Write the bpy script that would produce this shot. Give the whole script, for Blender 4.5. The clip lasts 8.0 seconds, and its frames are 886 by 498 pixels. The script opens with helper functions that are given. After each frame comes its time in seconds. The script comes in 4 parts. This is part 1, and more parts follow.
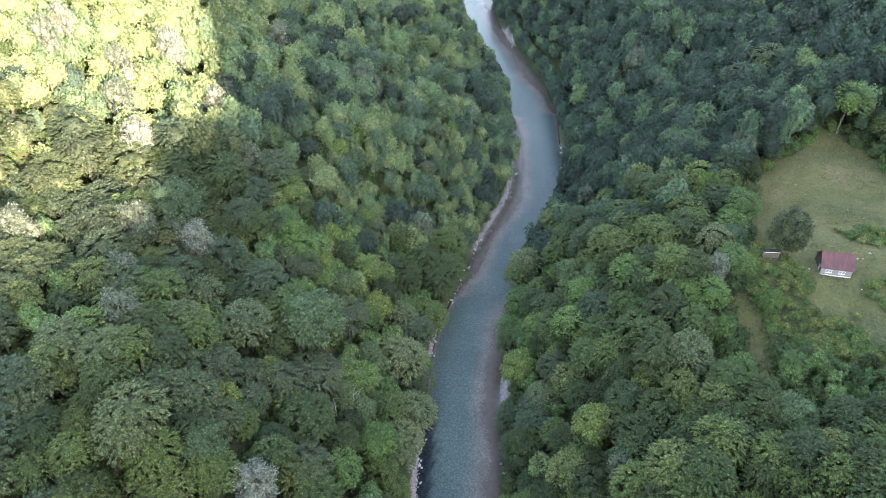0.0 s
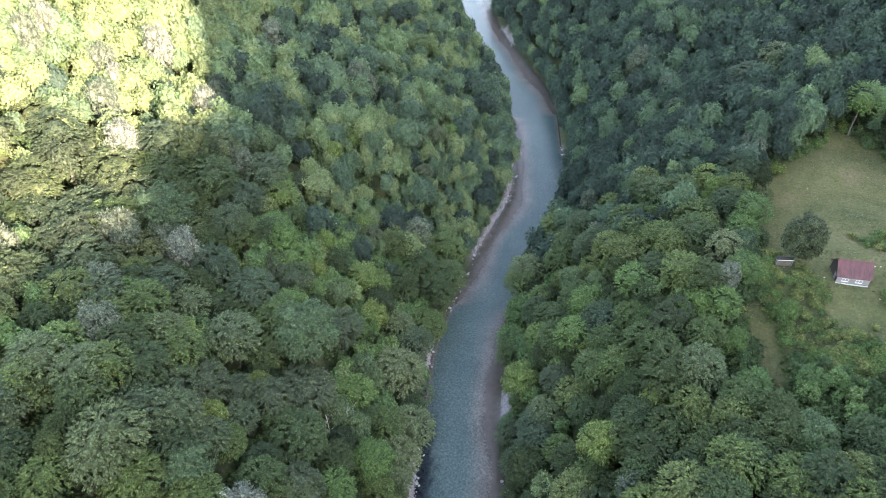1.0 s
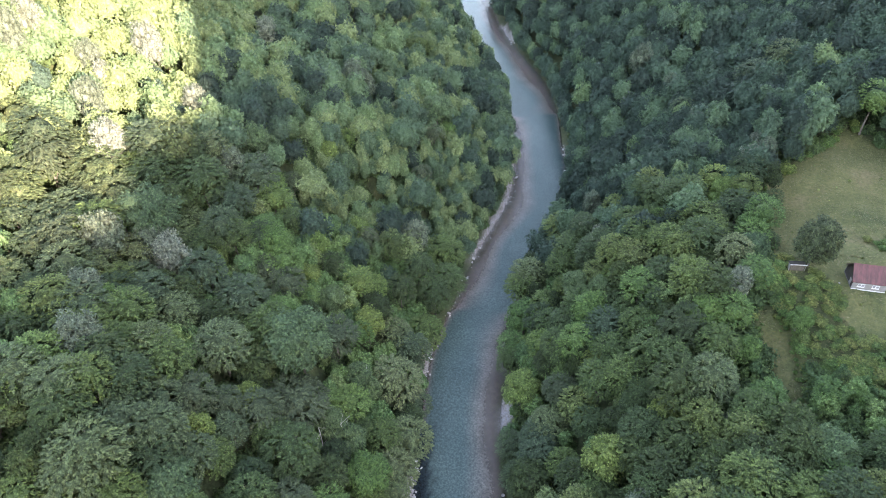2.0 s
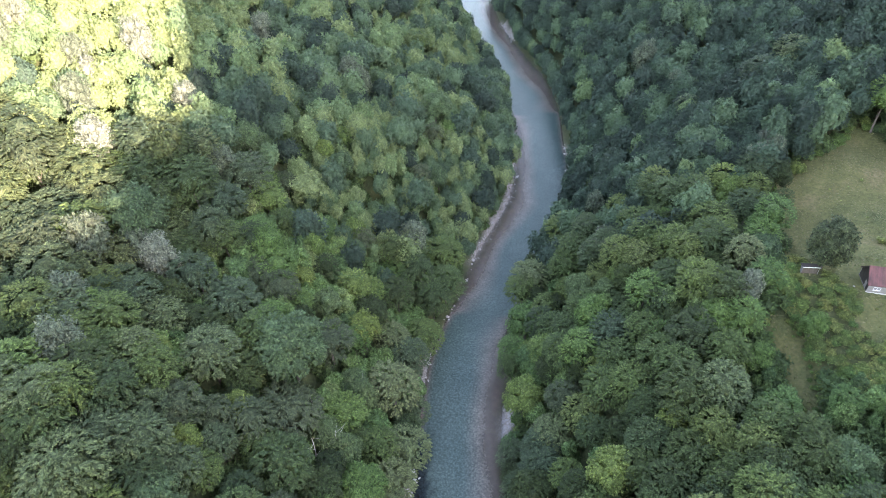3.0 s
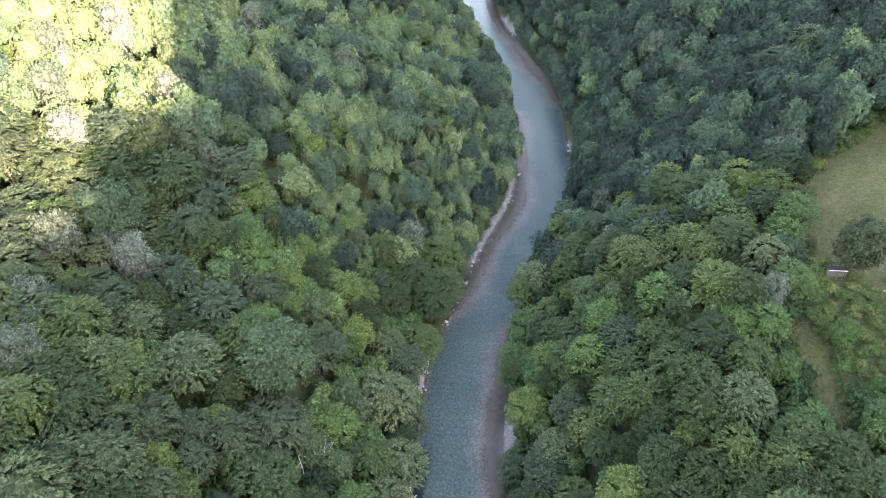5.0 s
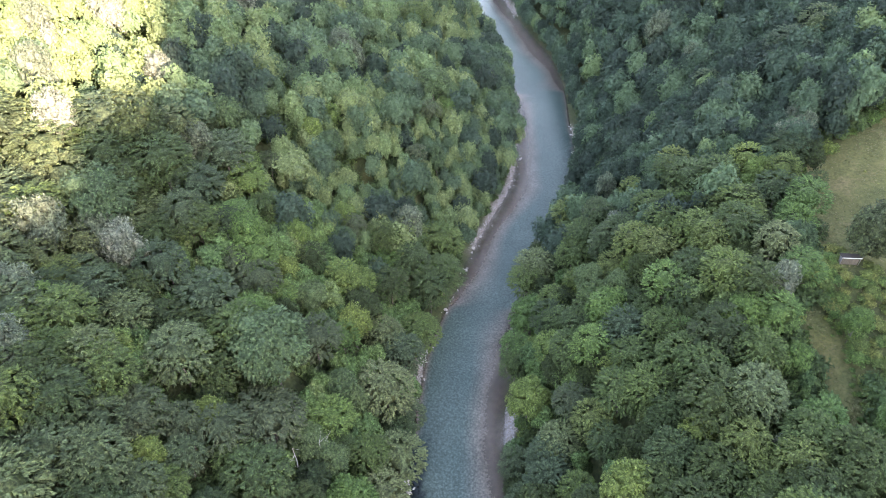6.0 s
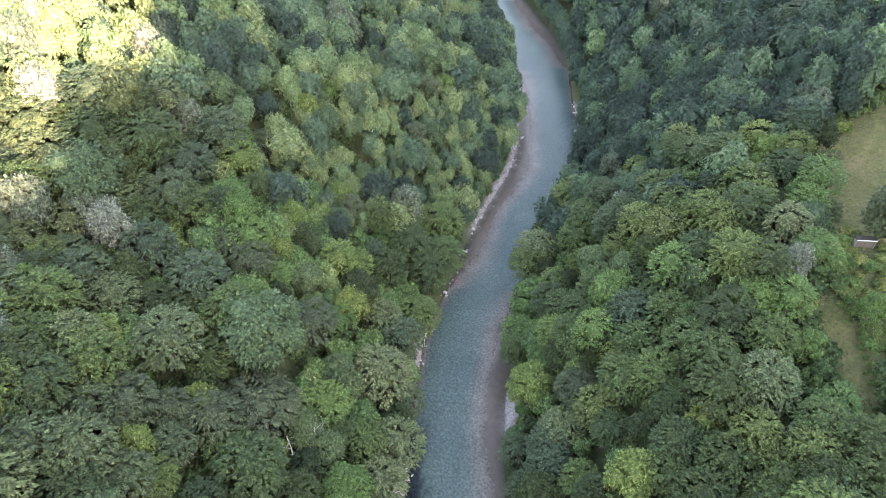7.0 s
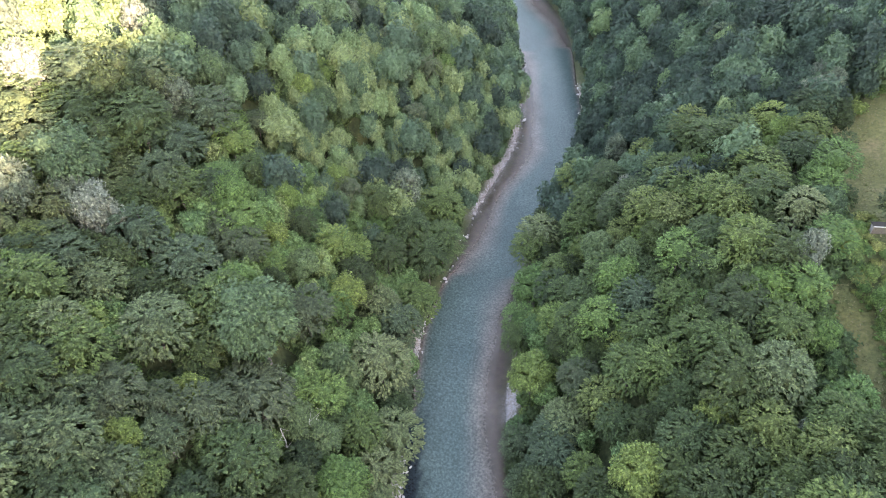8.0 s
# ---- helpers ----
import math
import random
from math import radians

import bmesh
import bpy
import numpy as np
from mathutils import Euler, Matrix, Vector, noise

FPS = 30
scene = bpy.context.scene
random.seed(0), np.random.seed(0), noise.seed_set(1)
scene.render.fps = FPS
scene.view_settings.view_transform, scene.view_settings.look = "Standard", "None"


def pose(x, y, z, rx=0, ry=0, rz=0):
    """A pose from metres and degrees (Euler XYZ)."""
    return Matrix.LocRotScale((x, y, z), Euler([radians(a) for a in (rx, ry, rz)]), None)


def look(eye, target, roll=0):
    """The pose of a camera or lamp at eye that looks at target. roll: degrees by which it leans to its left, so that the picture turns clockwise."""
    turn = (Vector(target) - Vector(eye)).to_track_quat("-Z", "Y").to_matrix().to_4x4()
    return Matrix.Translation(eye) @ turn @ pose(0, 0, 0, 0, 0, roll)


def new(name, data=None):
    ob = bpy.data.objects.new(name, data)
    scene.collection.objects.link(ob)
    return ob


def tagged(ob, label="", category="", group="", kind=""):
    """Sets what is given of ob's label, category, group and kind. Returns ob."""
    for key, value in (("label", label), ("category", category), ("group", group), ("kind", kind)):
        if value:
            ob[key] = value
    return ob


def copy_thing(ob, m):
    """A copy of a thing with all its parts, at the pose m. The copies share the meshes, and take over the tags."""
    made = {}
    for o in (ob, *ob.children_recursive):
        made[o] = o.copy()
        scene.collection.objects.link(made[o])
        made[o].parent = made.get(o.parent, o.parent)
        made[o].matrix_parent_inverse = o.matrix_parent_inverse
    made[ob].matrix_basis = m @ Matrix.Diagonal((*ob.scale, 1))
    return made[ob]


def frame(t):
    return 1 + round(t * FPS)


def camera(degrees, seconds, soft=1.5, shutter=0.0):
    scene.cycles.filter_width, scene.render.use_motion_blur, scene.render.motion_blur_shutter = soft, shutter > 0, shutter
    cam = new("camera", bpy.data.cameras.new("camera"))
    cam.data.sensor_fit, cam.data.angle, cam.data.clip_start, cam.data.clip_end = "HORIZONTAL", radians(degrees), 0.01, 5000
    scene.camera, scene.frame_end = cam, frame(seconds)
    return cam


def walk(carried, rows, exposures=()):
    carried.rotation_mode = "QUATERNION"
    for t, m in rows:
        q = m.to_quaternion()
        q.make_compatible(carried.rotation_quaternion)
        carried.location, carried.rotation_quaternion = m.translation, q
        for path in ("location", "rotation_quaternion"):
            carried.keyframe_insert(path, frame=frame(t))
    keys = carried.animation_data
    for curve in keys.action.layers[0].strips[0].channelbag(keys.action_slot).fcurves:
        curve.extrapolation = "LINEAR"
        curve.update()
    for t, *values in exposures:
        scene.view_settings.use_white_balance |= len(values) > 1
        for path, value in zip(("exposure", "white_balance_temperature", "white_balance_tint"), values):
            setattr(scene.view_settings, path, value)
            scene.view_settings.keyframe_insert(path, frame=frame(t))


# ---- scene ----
cam = camera(69.3, 8.0, soft=0.9)
PATH = [
    (0, (0.078, -0.629, 159.792), (-0.286, 75.572, 95.036), -1.7),
    (0.5, (0.198, 3.160, 158.116), (-0.057, 79.361, 93.360), -1.7),
    (1, (0.318, 6.564, 156.373), (0.159, 82.765, 91.617), -1.7),
    (1.5, (0.438, 9.641, 154.590), (0.360, 85.842, 89.834), -1.7),
    (3, (0.801, 17.417, 149.235), (0.877, 93.618, 84.479), -1.7),
    (3.5, (0.923, 19.668, 147.501), (1.021, 95.869, 82.744), -1.7),
    (4, (1.044, 21.809, 145.807), (1.151, 98.011, 81.051), -1.7),
    (4.5, (1.166, 23.870, 144.159), (1.266, 100.071, 79.403), -1.7),
    (5.1, (1.313, 26.269, 142.238), (1.386, 102.448, 77.455), -1.7),
    (6, (1.533, 29.784, 139.451), (1.526, 104.487, 72.971), -1.7),
    (6.5, (1.656, 31.714, 137.929), (1.587, 105.330, 70.247), -1.7),
    (7, (1.779, 33.637, 136.404), (1.635, 106.250, 67.648), -1.7),
    (7.5, (1.902, 35.553, 134.855), (1.672, 107.253, 65.148), -1.7),
    (8, (2.026, 37.456, 133.255), (1.697, 108.338, 62.717), -1.7),
]
walk(cam, [(t, look(eye, target, roll)) for t, eye, target, roll in PATH],
     exposures=[(0.0, 4.18, 8100, 23), (4.5, 4.27, 8280, 26), (8.0, 4.57, 8950, 27)])

# ---- world, sun, exposure ----
SUN_AZ, SUN_EL = 144.0, 17.0          # degrees: from +y towards +x, and above the horizon
sky_world = bpy.data.worlds.new("sky")
scene.world = sky_world
sky_world.use_nodes = True
wn = sky_world.node_tree
sky_node = wn.nodes.new("ShaderNodeTexSky")
sky_node.sky_type = "NISHITA"
sky_node.sun_disc = False
sky_node.sun_elevation = radians(SUN_EL)
sky_node.sun_rotation = radians(SUN_AZ)
sky_node.air_density, sky_node.dust_density = 1.0, 0.7
wn.links.new(sky_node.outputs["Color"], wn.nodes["Background"].inputs["Color"])
wn.nodes["Background"].inputs["Strength"].default_value = 0.09
sun_data = bpy.data.lights.new("sun", "SUN")
sun_data.energy, sun_data.angle, sun_data.color = 1.95, radians(0.6), (1.0, 0.88, 0.83)
sun = new("sun", sun_data)
to_sun = Vector((math.sin(radians(SUN_AZ)) * math.cos(radians(SUN_EL)), math.cos(radians(SUN_AZ)) * math.cos(radians(SUN_EL)), math.sin(radians(SUN_EL))))
sun.matrix_world = look(Vector((0, 0, 300)) + to_sun * 400, (0, 0, 300))


# ---- materials ----
def material(name, roughness=0.8):
    m = bpy.data.materials.new(name)
    m.use_nodes = True
    b = m.node_tree.nodes["Principled BSDF"]
    b.inputs["Roughness"].default_value = roughness
    return m, m.node_tree, b


def node(t, kind, **values):
    n = t.nodes.new(kind)
    for k, v in values.items():
        n.inputs[k].default_value = v
    return n


def ramp(t, source, stops):
    r = t.nodes.new("ShaderNodeValToRGB")
    while len(r.color_ramp.elements) < len(stops):
        r.color_ramp.elements.new(0.5)
    for e, (p, c) in zip(r.color_ramp.elements, stops):
        e.position, e.color = p, (*c, 1)
    t.links.new(source, r.inputs["Fac"])
    return r.outputs["Color"]


def noise_at(t, scale, detail=4.0, rough=0.6, where="Object"):
    co = t.nodes.new("ShaderNodeTexCoord")
    n = node(t, "ShaderNodeTexNoise", Scale=scale, Detail=detail, Roughness=rough)
    t.links.new(co.outputs[where], n.inputs["Vector"])
    return n.outputs["Fac"]


def world_noise(t, scale, detail=4.0, rough=0.6):
    co = t.nodes.new("ShaderNodeNewGeometry")
    mp = node(t, "ShaderNodeMapping", Rotation=(0.5, 0.35, 0.6))
    n = node(t, "ShaderNodeTexNoise", Scale=scale, Detail=detail, Roughness=rough)
    t.links.new(co.outputs["Position"], mp.inputs["Vector"])
    t.links.new(mp.outputs["Vector"], n.inputs["Vector"])
    return n.outputs["Fac"]


def blend(t, fac, a, b, mode="MIX"):
    m = t.nodes.new("ShaderNodeMix")
    m.data_type, m.blend_type = "RGBA", mode
    for sock, v in ((m.inputs[0], fac), (m.inputs[6], a), (m.inputs[7], b)):
        if isinstance(v, (int, float)):
            sock.default_value = v
        elif isinstance(v, tuple):
            sock.default_value = (*v, 1)
        else:
            t.links.new(v, sock)
    return m.outputs[2]


def bump(t, b, height, strength=0.5, distance=0.05):
    n = node(t, "ShaderNodeBump", Strength=strength, Distance=distance)
    t.links.new(height, n.inputs["Height"])
    t.links.new(n.outputs["Normal"], b.inputs["Normal"])


def leaf_material(name, stops, spread=0.38, attribute=False, rough=0.6, grain=1.8, depth=1.0):
    """Leaves: the hue runs over stops from tree to tree, each spray is lighter or darker, and single leaves give a fine grain."""
    m, t, b = material(name, rough)
    if attribute:
        a = t.nodes.new("ShaderNodeAttribute")
        a.attribute_name = "tint"
        pick = a.outputs["Fac"]
    else:
        pick = t.nodes.new("ShaderNodeObjectInfo").outputs["Random"]
    col = ramp(t, pick, stops)
    g = t.nodes.new("ShaderNodeNewGeometry")
    lo, hi = 1 - spread, 1 + spread
    vary = ramp(t, g.outputs["Random Per Island"], [(0, (lo, lo, lo * 1.10)), (1, (hi, hi * 1.01, hi * 1.08))])
    col = blend(t, 1.0, col, vary, "MULTIPLY")
    leafy = world_noise(t, grain, 3, 0.7)
    col = blend(t, 1.0, col, ramp(t, leafy, [(0.34, (1 - 0.44 * depth, 1 - 0.42 * depth, 1 - 0.40 * depth)), (0.50, (1.0, 1.0, 1.0)), (0.66, (1 + 0.70 * depth, 1 + 0.66 * depth, 1 + 0.50 * depth))]), "MULTIPLY")
    t.links.new(col, b.inputs["Base Color"])
    b.inputs["Specular IOR Level"].default_value = 0.2
    bump(t, b, leafy, 0.9, 0.35)
    tr = t.nodes.new("ShaderNodeBsdfTranslucent")
    t.links.new(blend(t, 1.0, col, (1.15, 1.12, 0.9), "MULTIPLY"), tr.inputs["Color"])
    mix = node(t, "ShaderNodeMixShader", Fac=0.25)
    t.links.new(b.outputs["BSDF"], mix.inputs[1])
    t.links.new(tr.outputs["BSDF"], mix.inputs[2])
    t.links.new(mix.outputs["Shader"], t.nodes["Material Output"].inputs["Surface"])
    return m


BEECH = [(0.0, (0.040, 0.066, 0.031)), (0.35, (0.055, 0.090, 0.034)), (0.6, (0.072, 0.114, 0.037)), (0.82, (0.094, 0.138, 0.041)), (1.0, (0.110, 0.142, 0.050))]
OLIVE = [(0.0, (0.053, 0.086, 0.047)), (0.4, (0.074, 0.108, 0.053)), (0.75, (0.097, 0.134, 0.058)), (1.0, (0.118, 0.148, 0.066))]
BRIGHT = [(0.0, (0.072, 0.136, 0.044)), (0.5, (0.096, 0.168, 0.050)), (1.0, (0.140, 0.192, 0.056))]
GREEN = [(0.0, (0.076, 0.140, 0.060)), (0.4, (0.112, 0.200, 0.074)), (0.85, (0.152, 0.240, 0.084)), (1.0, (0.180, 0.235, 0.104))]
GREY = [(0.0, (0.100, 0.134, 0.088)), (0.6, (0.130, 0.166, 0.112)), (1.0, (0.180, 0.212, 0.160))]
DULL = [(0.0, (0.060, 0.086, 0.044)), (1.0, (0.082, 0.108, 0.056))]
DARK = [(0.0, (0.038, 0.060, 0.025)), (1.0, (0.058, 0.088, 0.030))]
# distant haze is mixed into these far leaf greens as extra blue
FAR_HAZED = [(0.0, (0.034, 0.060, 0.043)), (0.2, (0.050, 0.090, 0.060)), (0.4, (0.072, 0.125, 0.074)), (0.6, (0.099, 0.166, 0.086)), (0.78, (0.134, 0.214, 0.095)), (0.92, (0.176, 0.236, 0.102)), (1.0, (0.230, 0.240, 0.212))]
SHRUB = [(0.0, (0.095, 0.150, 0.050)), (0.5, (0.138, 0.180, 0.056)), (1.0, (0.190, 0.205, 0.068))]
leaf_beech = leaf_material("beech_leaves", BEECH)
leaf_olive = leaf_material("oak_leaves", OLIVE)
leaf_bright = leaf_material("linden_leaves", BRIGHT)
leaf_green = leaf_material("young_leaves", GREEN)
leaf_grey = leaf_material("silvery_leaves", GREY, 0.4)
PALE = [(0.0, (0.060, 0.104, 0.052)), (0.5, (0.078, 0.128, 0.060)), (1.0, (0.102, 0.154, 0.068))]
leaf_pale = leaf_material("sycamore_leaves", PALE, 0.3)
leaf_dull = leaf_material("dull_leaves", DULL, 0.3)
leaf_dark = leaf_material("dark_leaves", DARK)
leaf_far = leaf_material("hazed_woodland_leaves", FAR_HAZED, 0.20, attribute=True, grain=1.5, depth=0.6)
UNDERGROWTH = [(0.0, (0.030, 0.056, 0.026)), (0.5, (0.062, 0.108, 0.042)), (1.0, (0.110, 0.172, 0.062))]
leaf_under = leaf_material("undergrowth_leaves", UNDERGROWTH, 0.25, attribute=True)
leaf_shrub = leaf_material("shrub_leaves", SHRUB)

bark, bt, bb = material("grey_bark", 0.9)
bt.links.new(ramp(bt, noise_at(bt, 1.6, 6), [(0.3, (0.075, 0.062, 0.050)), (0.7, (0.20, 0.185, 0.165))]), bb.inputs["Base Color"])

# ground: leaf litter under the trees, mown grass on the meadow, pebbles at the water
soil, st, sb = material("ground_cover", 0.95)
litter = ramp(st, world_noise(st, 0.35, 8), [(0.3, (0.028, 0.042, 0.018)), (0.5, (0.052, 0.072, 0.028)), (0.75, (0.080, 0.088, 0.040))])
grass = ramp(st, world_noise(st, 0.09, 9, 0.72), [(0.30, (0.054, 0.074, 0.024)), (0.43, (0.088, 0.098, 0.034)), (0.54, (0.120, 0.122, 0.047)), (0.68, (0.170, 0.140, 0.074))])
fine = ramp(st, world_noise(st, 1.3, 6, 0.7), [(0.30, (0.55, 0.60, 0.52)), (0.70, (1.40, 1.34, 1.25))])
grass = blend(st, 1.0, grass, fine, "MULTIPLY")
stone = ramp(st, world_noise(st, 2.2, 8, 0.75), [(0.28, (0.110, 0.070, 0.054)), (0.46, (0.26, 0.215, 0.19)), (0.62, (0.56, 0.52, 0.50))])
bed = ramp(st, world_noise(st, 0.7, 8, 0.7), [(0.3, (0.080, 0.050, 0.036)), (0.6, (0.180, 0.122, 0.094)), (0.8, (0.32, 0.24, 0.20))])


def cover(t, name):
    a = t.nodes.new("ShaderNodeAttribute")
    a.attribute_name = name
    return a.outputs["Fac"]


litter = blend(st, 1.0, litter, fine, "MULTIPLY")
col = blend(st, cover(st, "meadow"), litter, grass)
col = blend(st, cover(st, "shore"), col, stone)
col = blend(st, cover(st, "bed"), col, bed)
st.links.new(col, sb.inputs["Base Color"])
bump(st, sb, world_noise(st, 1.8, 6, 0.7), 0.7, 0.25)

# river water: Fresnel gloss over milky blue-green water that hides the bed where it is deep
water_mat, wt, wb = material("river_water", 0.12)
wb.inputs["IOR"].default_value = 1.33
wb.inputs["Specular IOR Level"].default_value = 0.0        # the gloss is laid over it below
deep = ramp(wt, world_noise(wt, 0.05, 4), [(0.3, (0.040, 0.080, 0.076)), (0.7, (0.066, 0.112, 0.102))])
shallow = ramp(wt, world_noise(wt, 0.12, 5), [(0.3, (0.150, 0.106, 0.084)), (0.7, (0.285, 0.222, 0.190))])
body = blend(wt, cover(wt, "dark_strip"), blend(wt, cover(wt, "depth"), shallow, deep), (0.010, 0.016, 0.022))
# bed pebbles and the glints of ripples, both painted into the body colour
ripple_mottle = ramp(wt, world_noise(wt, 1.9, 4, 0.7), [(0.32, (0.55, 0.58, 0.60)), (0.5, (1.0, 1.0, 1.0)), (0.66, (1.6, 1.55, 1.5))])
wt.links.new(blend(wt, 1.0, body, ripple_mottle, "MULTIPLY"), wb.inputs["Base Color"])
clear = node(wt, "ShaderNodeBsdfTransparent", Color=(0.80, 0.86, 0.84, 1))
wmix = wt.nodes.new("ShaderNodeMixShader")
wt.links.new(ramp(wt, cover(wt, "depth"), [(0.05, (0.25, 0.25, 0.25)), (0.5, (0.95, 0.95, 0.95))]), wmix.inputs[0])
wt.links.new(clear.outputs["BSDF"], wmix.inputs[1])
wt.links.new(wb.outputs["BSDF"], wmix.inputs[2])
gloss = node(wt, "ShaderNodeBsdfGlossy", Roughness=0.10)
fres = node(wt, "ShaderNodeFresnel", IOR=1.33)
wsum = wt.nodes.new("ShaderNodeMixShader")
wt.links.new(fres.outputs["Fac"], wsum.inputs[0])
wt.links.new(wmix.outputs["Shader"], wsum.inputs[1])
wt.links.new(gloss.outputs["BSDF"], wsum.inputs[2])
wt.links.new(wsum.outputs["Shader"], wt.nodes["Material Output"].inputs["Surface"])
wbump = node(wt, "ShaderNodeBump", Strength=0.6, Distance=0.15)
wt.links.new(world_noise(wt, 1.6, 5, 0.7), wbump.inputs["Height"])
for sock in (wb.inputs["Normal"], gloss.inputs["Normal"], fres.inputs["Normal"]):
    wt.links.new(wbump.outputs["Normal"], sock)


# ---- the lie of the land ----
BANK_Y = [-2500, -300, 0, 60, 86, 100, 118, 130, 141, 151, 168, 177, 190, 207, 223, 240, 264, 292, 322, 360, 404, 456, 600, 2600]
BANK_L = [-700, -90, -22, -11.5, -9.0, -8.4, -7.0, -5.8, -4.2, -1.2, 5.2, 8.2, 13.5, 21.6, 28.2, 31.6, 33.8, 34.8, 31, 24.2, 18.5, 13, -20, -500]
BANK_R = [-675, -68, 1, 11, 13.6, 15.0, 15.4, 17.5, 19.4, 22, 26.5, 30.3, 36.6, 44, 49.8, 53.6, 55.8, 58.2, 57, 48.4, 40.2, 38, 8, -470]


def glide(y, ys, xs):
    """Smooth curve through the knots, in numpy."""
    ys, xs = np.array(ys, float), np.array(xs, float)
    m = np.gradient(xs, ys)
    y = np.clip(np.asarray(y, float), ys[0], ys[-1])
    i = np.clip(np.searchsorted(ys, y) - 1, 0, len(ys) - 2)
    h = ys[i + 1] - ys[i]
    u = (y - ys[i]) / h
    return ((2 * u**3 - 3 * u**2 + 1) * xs[i] + (u**3 - 2 * u**2 + u) * h * m[i] + (3 * u**2 - 2 * u**3) * xs[i + 1] + (u**3 - u**2) * h * m[i + 1])


def step(a, b, v):
    u = np.clip((v - a) / (b - a), 0, 1)
    return u * u * (3 - 2 * u)


def waves(x, y, size, seed):
    """Cheap smooth noise, about -1 to 1."""
    r = np.random.RandomState(seed)
    s = 0
    for k in range(6):
        a, f, p = r.uniform(0, 6.28), (0.6 + 0.25 * k) * 6.28 / size, r.uniform(0, 6.28)
        s = s + np.sin((x * np.cos(a) + y * np.sin(a)) * f + p + 1.3 * np.sin((x * np.sin(a) - y * np.cos(a)) * f * 0.6 + p))
    return s / 3.2


# crest of the ridge that shades the gorge: along its line, place and height
RIDGE_Y = [-2500, -900, -600, -477, -465, -451, -438, -423, -410, -396, -381, -367, -356, -350, -344, -326, -313, -240, -100, 0, 80, 150, 250, 380, 700, 2500]
RIDGE_Z = [300, 310, 300, 286.9, 282.1, 278.6, 275.6, 272.2, 271.6, 274.7, 269.4, 270.5, 255.7, 249.5, 273.2, 281.1, 291.9, 290, 250, 224, 206, 186, 166, 160, 200, 280]
RIDGE_X = [330] * 20 + [335, 350, 385, 430, 480, 900]


def ground(x, y):
    x, y = np.asarray(x, float), np.asarray(y, float)
    le, ri = glide(y, BANK_Y, BANK_L), glide(y, BANK_Y, BANK_R)
    dl, dr = le - x, x - ri
    rough = 2.2 * waves(x, y, 45, 3) + 5.0 * waves(x, y, 130, 5)
    d = np.maximum(dl, 0)
    e = np.maximum(d - 3.0 * (1 - np.exp(-d / 3.0)), 0)
    left = 0.06 * d + (1.0 - 0.34 * step(170, 300, y)) * 60 * (1 - np.exp(-e / 65)) + 0.42 * np.maximum(e - 105, 0) * (1 - 0.25 * step(400, 900, d)) + rough * step(4, 45, d)
    d = np.maximum(dr, 0)
    e = np.maximum(d - 2.0 * (1 - np.exp(-d / 2.0)), 0)
    flat = 42 * (1 - np.exp(-e / 33)) + 0.07 * d
    crest = glide(y, RIDGE_Y, RIDGE_Z)
    away = np.abs(x - glide(y, RIDGE_Y, RIDGE_X))
    hill = np.maximum((crest - flat) * np.exp(-(np.maximum(away - 4, 0) / (26 + 69 * step(-230, -40, y))) ** 2) * step(95, 220, d), 0.30 * np.clip(d - 110, 0, 260) * (1 - 0.8 * step(0, 250, x - glide(y, RIDGE_Y, RIDGE_X))))
    right = flat + hill + 0.55 * rough * step(6, 50, d) * (1 - step(140, 240, d))
    along = np.clip(((x - 86.5) * 14.2 - (y - 126.5) * 3.4) / 213.2, 0, 1)
    pad = 1 - step(4.5, 12, np.hypot(x - 86.5 - 14.2 * along, y - 126.5 + 3.4 * along))
    right = right * (1 - pad) + (46.5 - 0.9 * along) * pad
    half = (ri - le) / 2
    u = np.clip((x - (le + ri) / 2) / half, -1, 1)
    bedz = -0.15 - 1.9 * (1 - u * u) ** 0.8
    return np.where(dl > 0, left, np.where(dr > 0, right, bedz))


# outlines of the meadow and of the small clearings, in the plan
MEADOW = [(90, 150), (97, 168), (109.8, 176), (125, 187), (131.8, 191.5), (136.7, 185.3), (138.5, 174.7), (137, 160), (146, 140), (150, 118), (150, 95), (122, 86), (104, 88), (87, 92), (80, 100), (78.5, 112), (79, 126), (84, 136)]
TRACK = [(74.2, 117), (73.2, 111), (73.6, 104), (73.0, 97), (73, 92), (75.4, 92.5), (77.6, 99), (78.8, 106), (78.4, 113), (77.4, 117)]
GLADE = [(-25.5, 190), (-22.2, 190), (-19.5, 194.5), (-20.8, 196.5), (-24, 193)]
SHRUB_LAND = [(82, 131), (88, 129), (92.5, 124), (93.5, 117), (90, 112), (92, 107), (101, 105), (112, 108), (130, 112), (126, 88), (104, 86), (87, 90), (79, 100), (78, 114), (79, 127)]


def outside(x, y, corners):
    """Distance to an outline in the plan, less than 0 inside it."""
    x, y = np.asarray(x, float), np.asarray(y, float)
    best, inside = np.full(x.shape, 1e9), np.zeros(x.shape, bool)
    for (ax, ay), (bx, by) in zip(corners, corners[1:] + corners[:1]):
        u = np.clip(((x - ax) * (bx - ax) + (y - ay) * (by - ay)) / ((bx - ax) ** 2 + (by - ay) ** 2), 0, 1)
        best = np.minimum(best, np.hypot(x - ax - u * (bx - ax), y - ay - u * (by - ay)))
        inside ^= ((ay > y) != (by > y)) & (x < (bx - ax) * (y - ay) / (by - ay + 1e-12) + ax)
    return np.where(inside, -best, best)


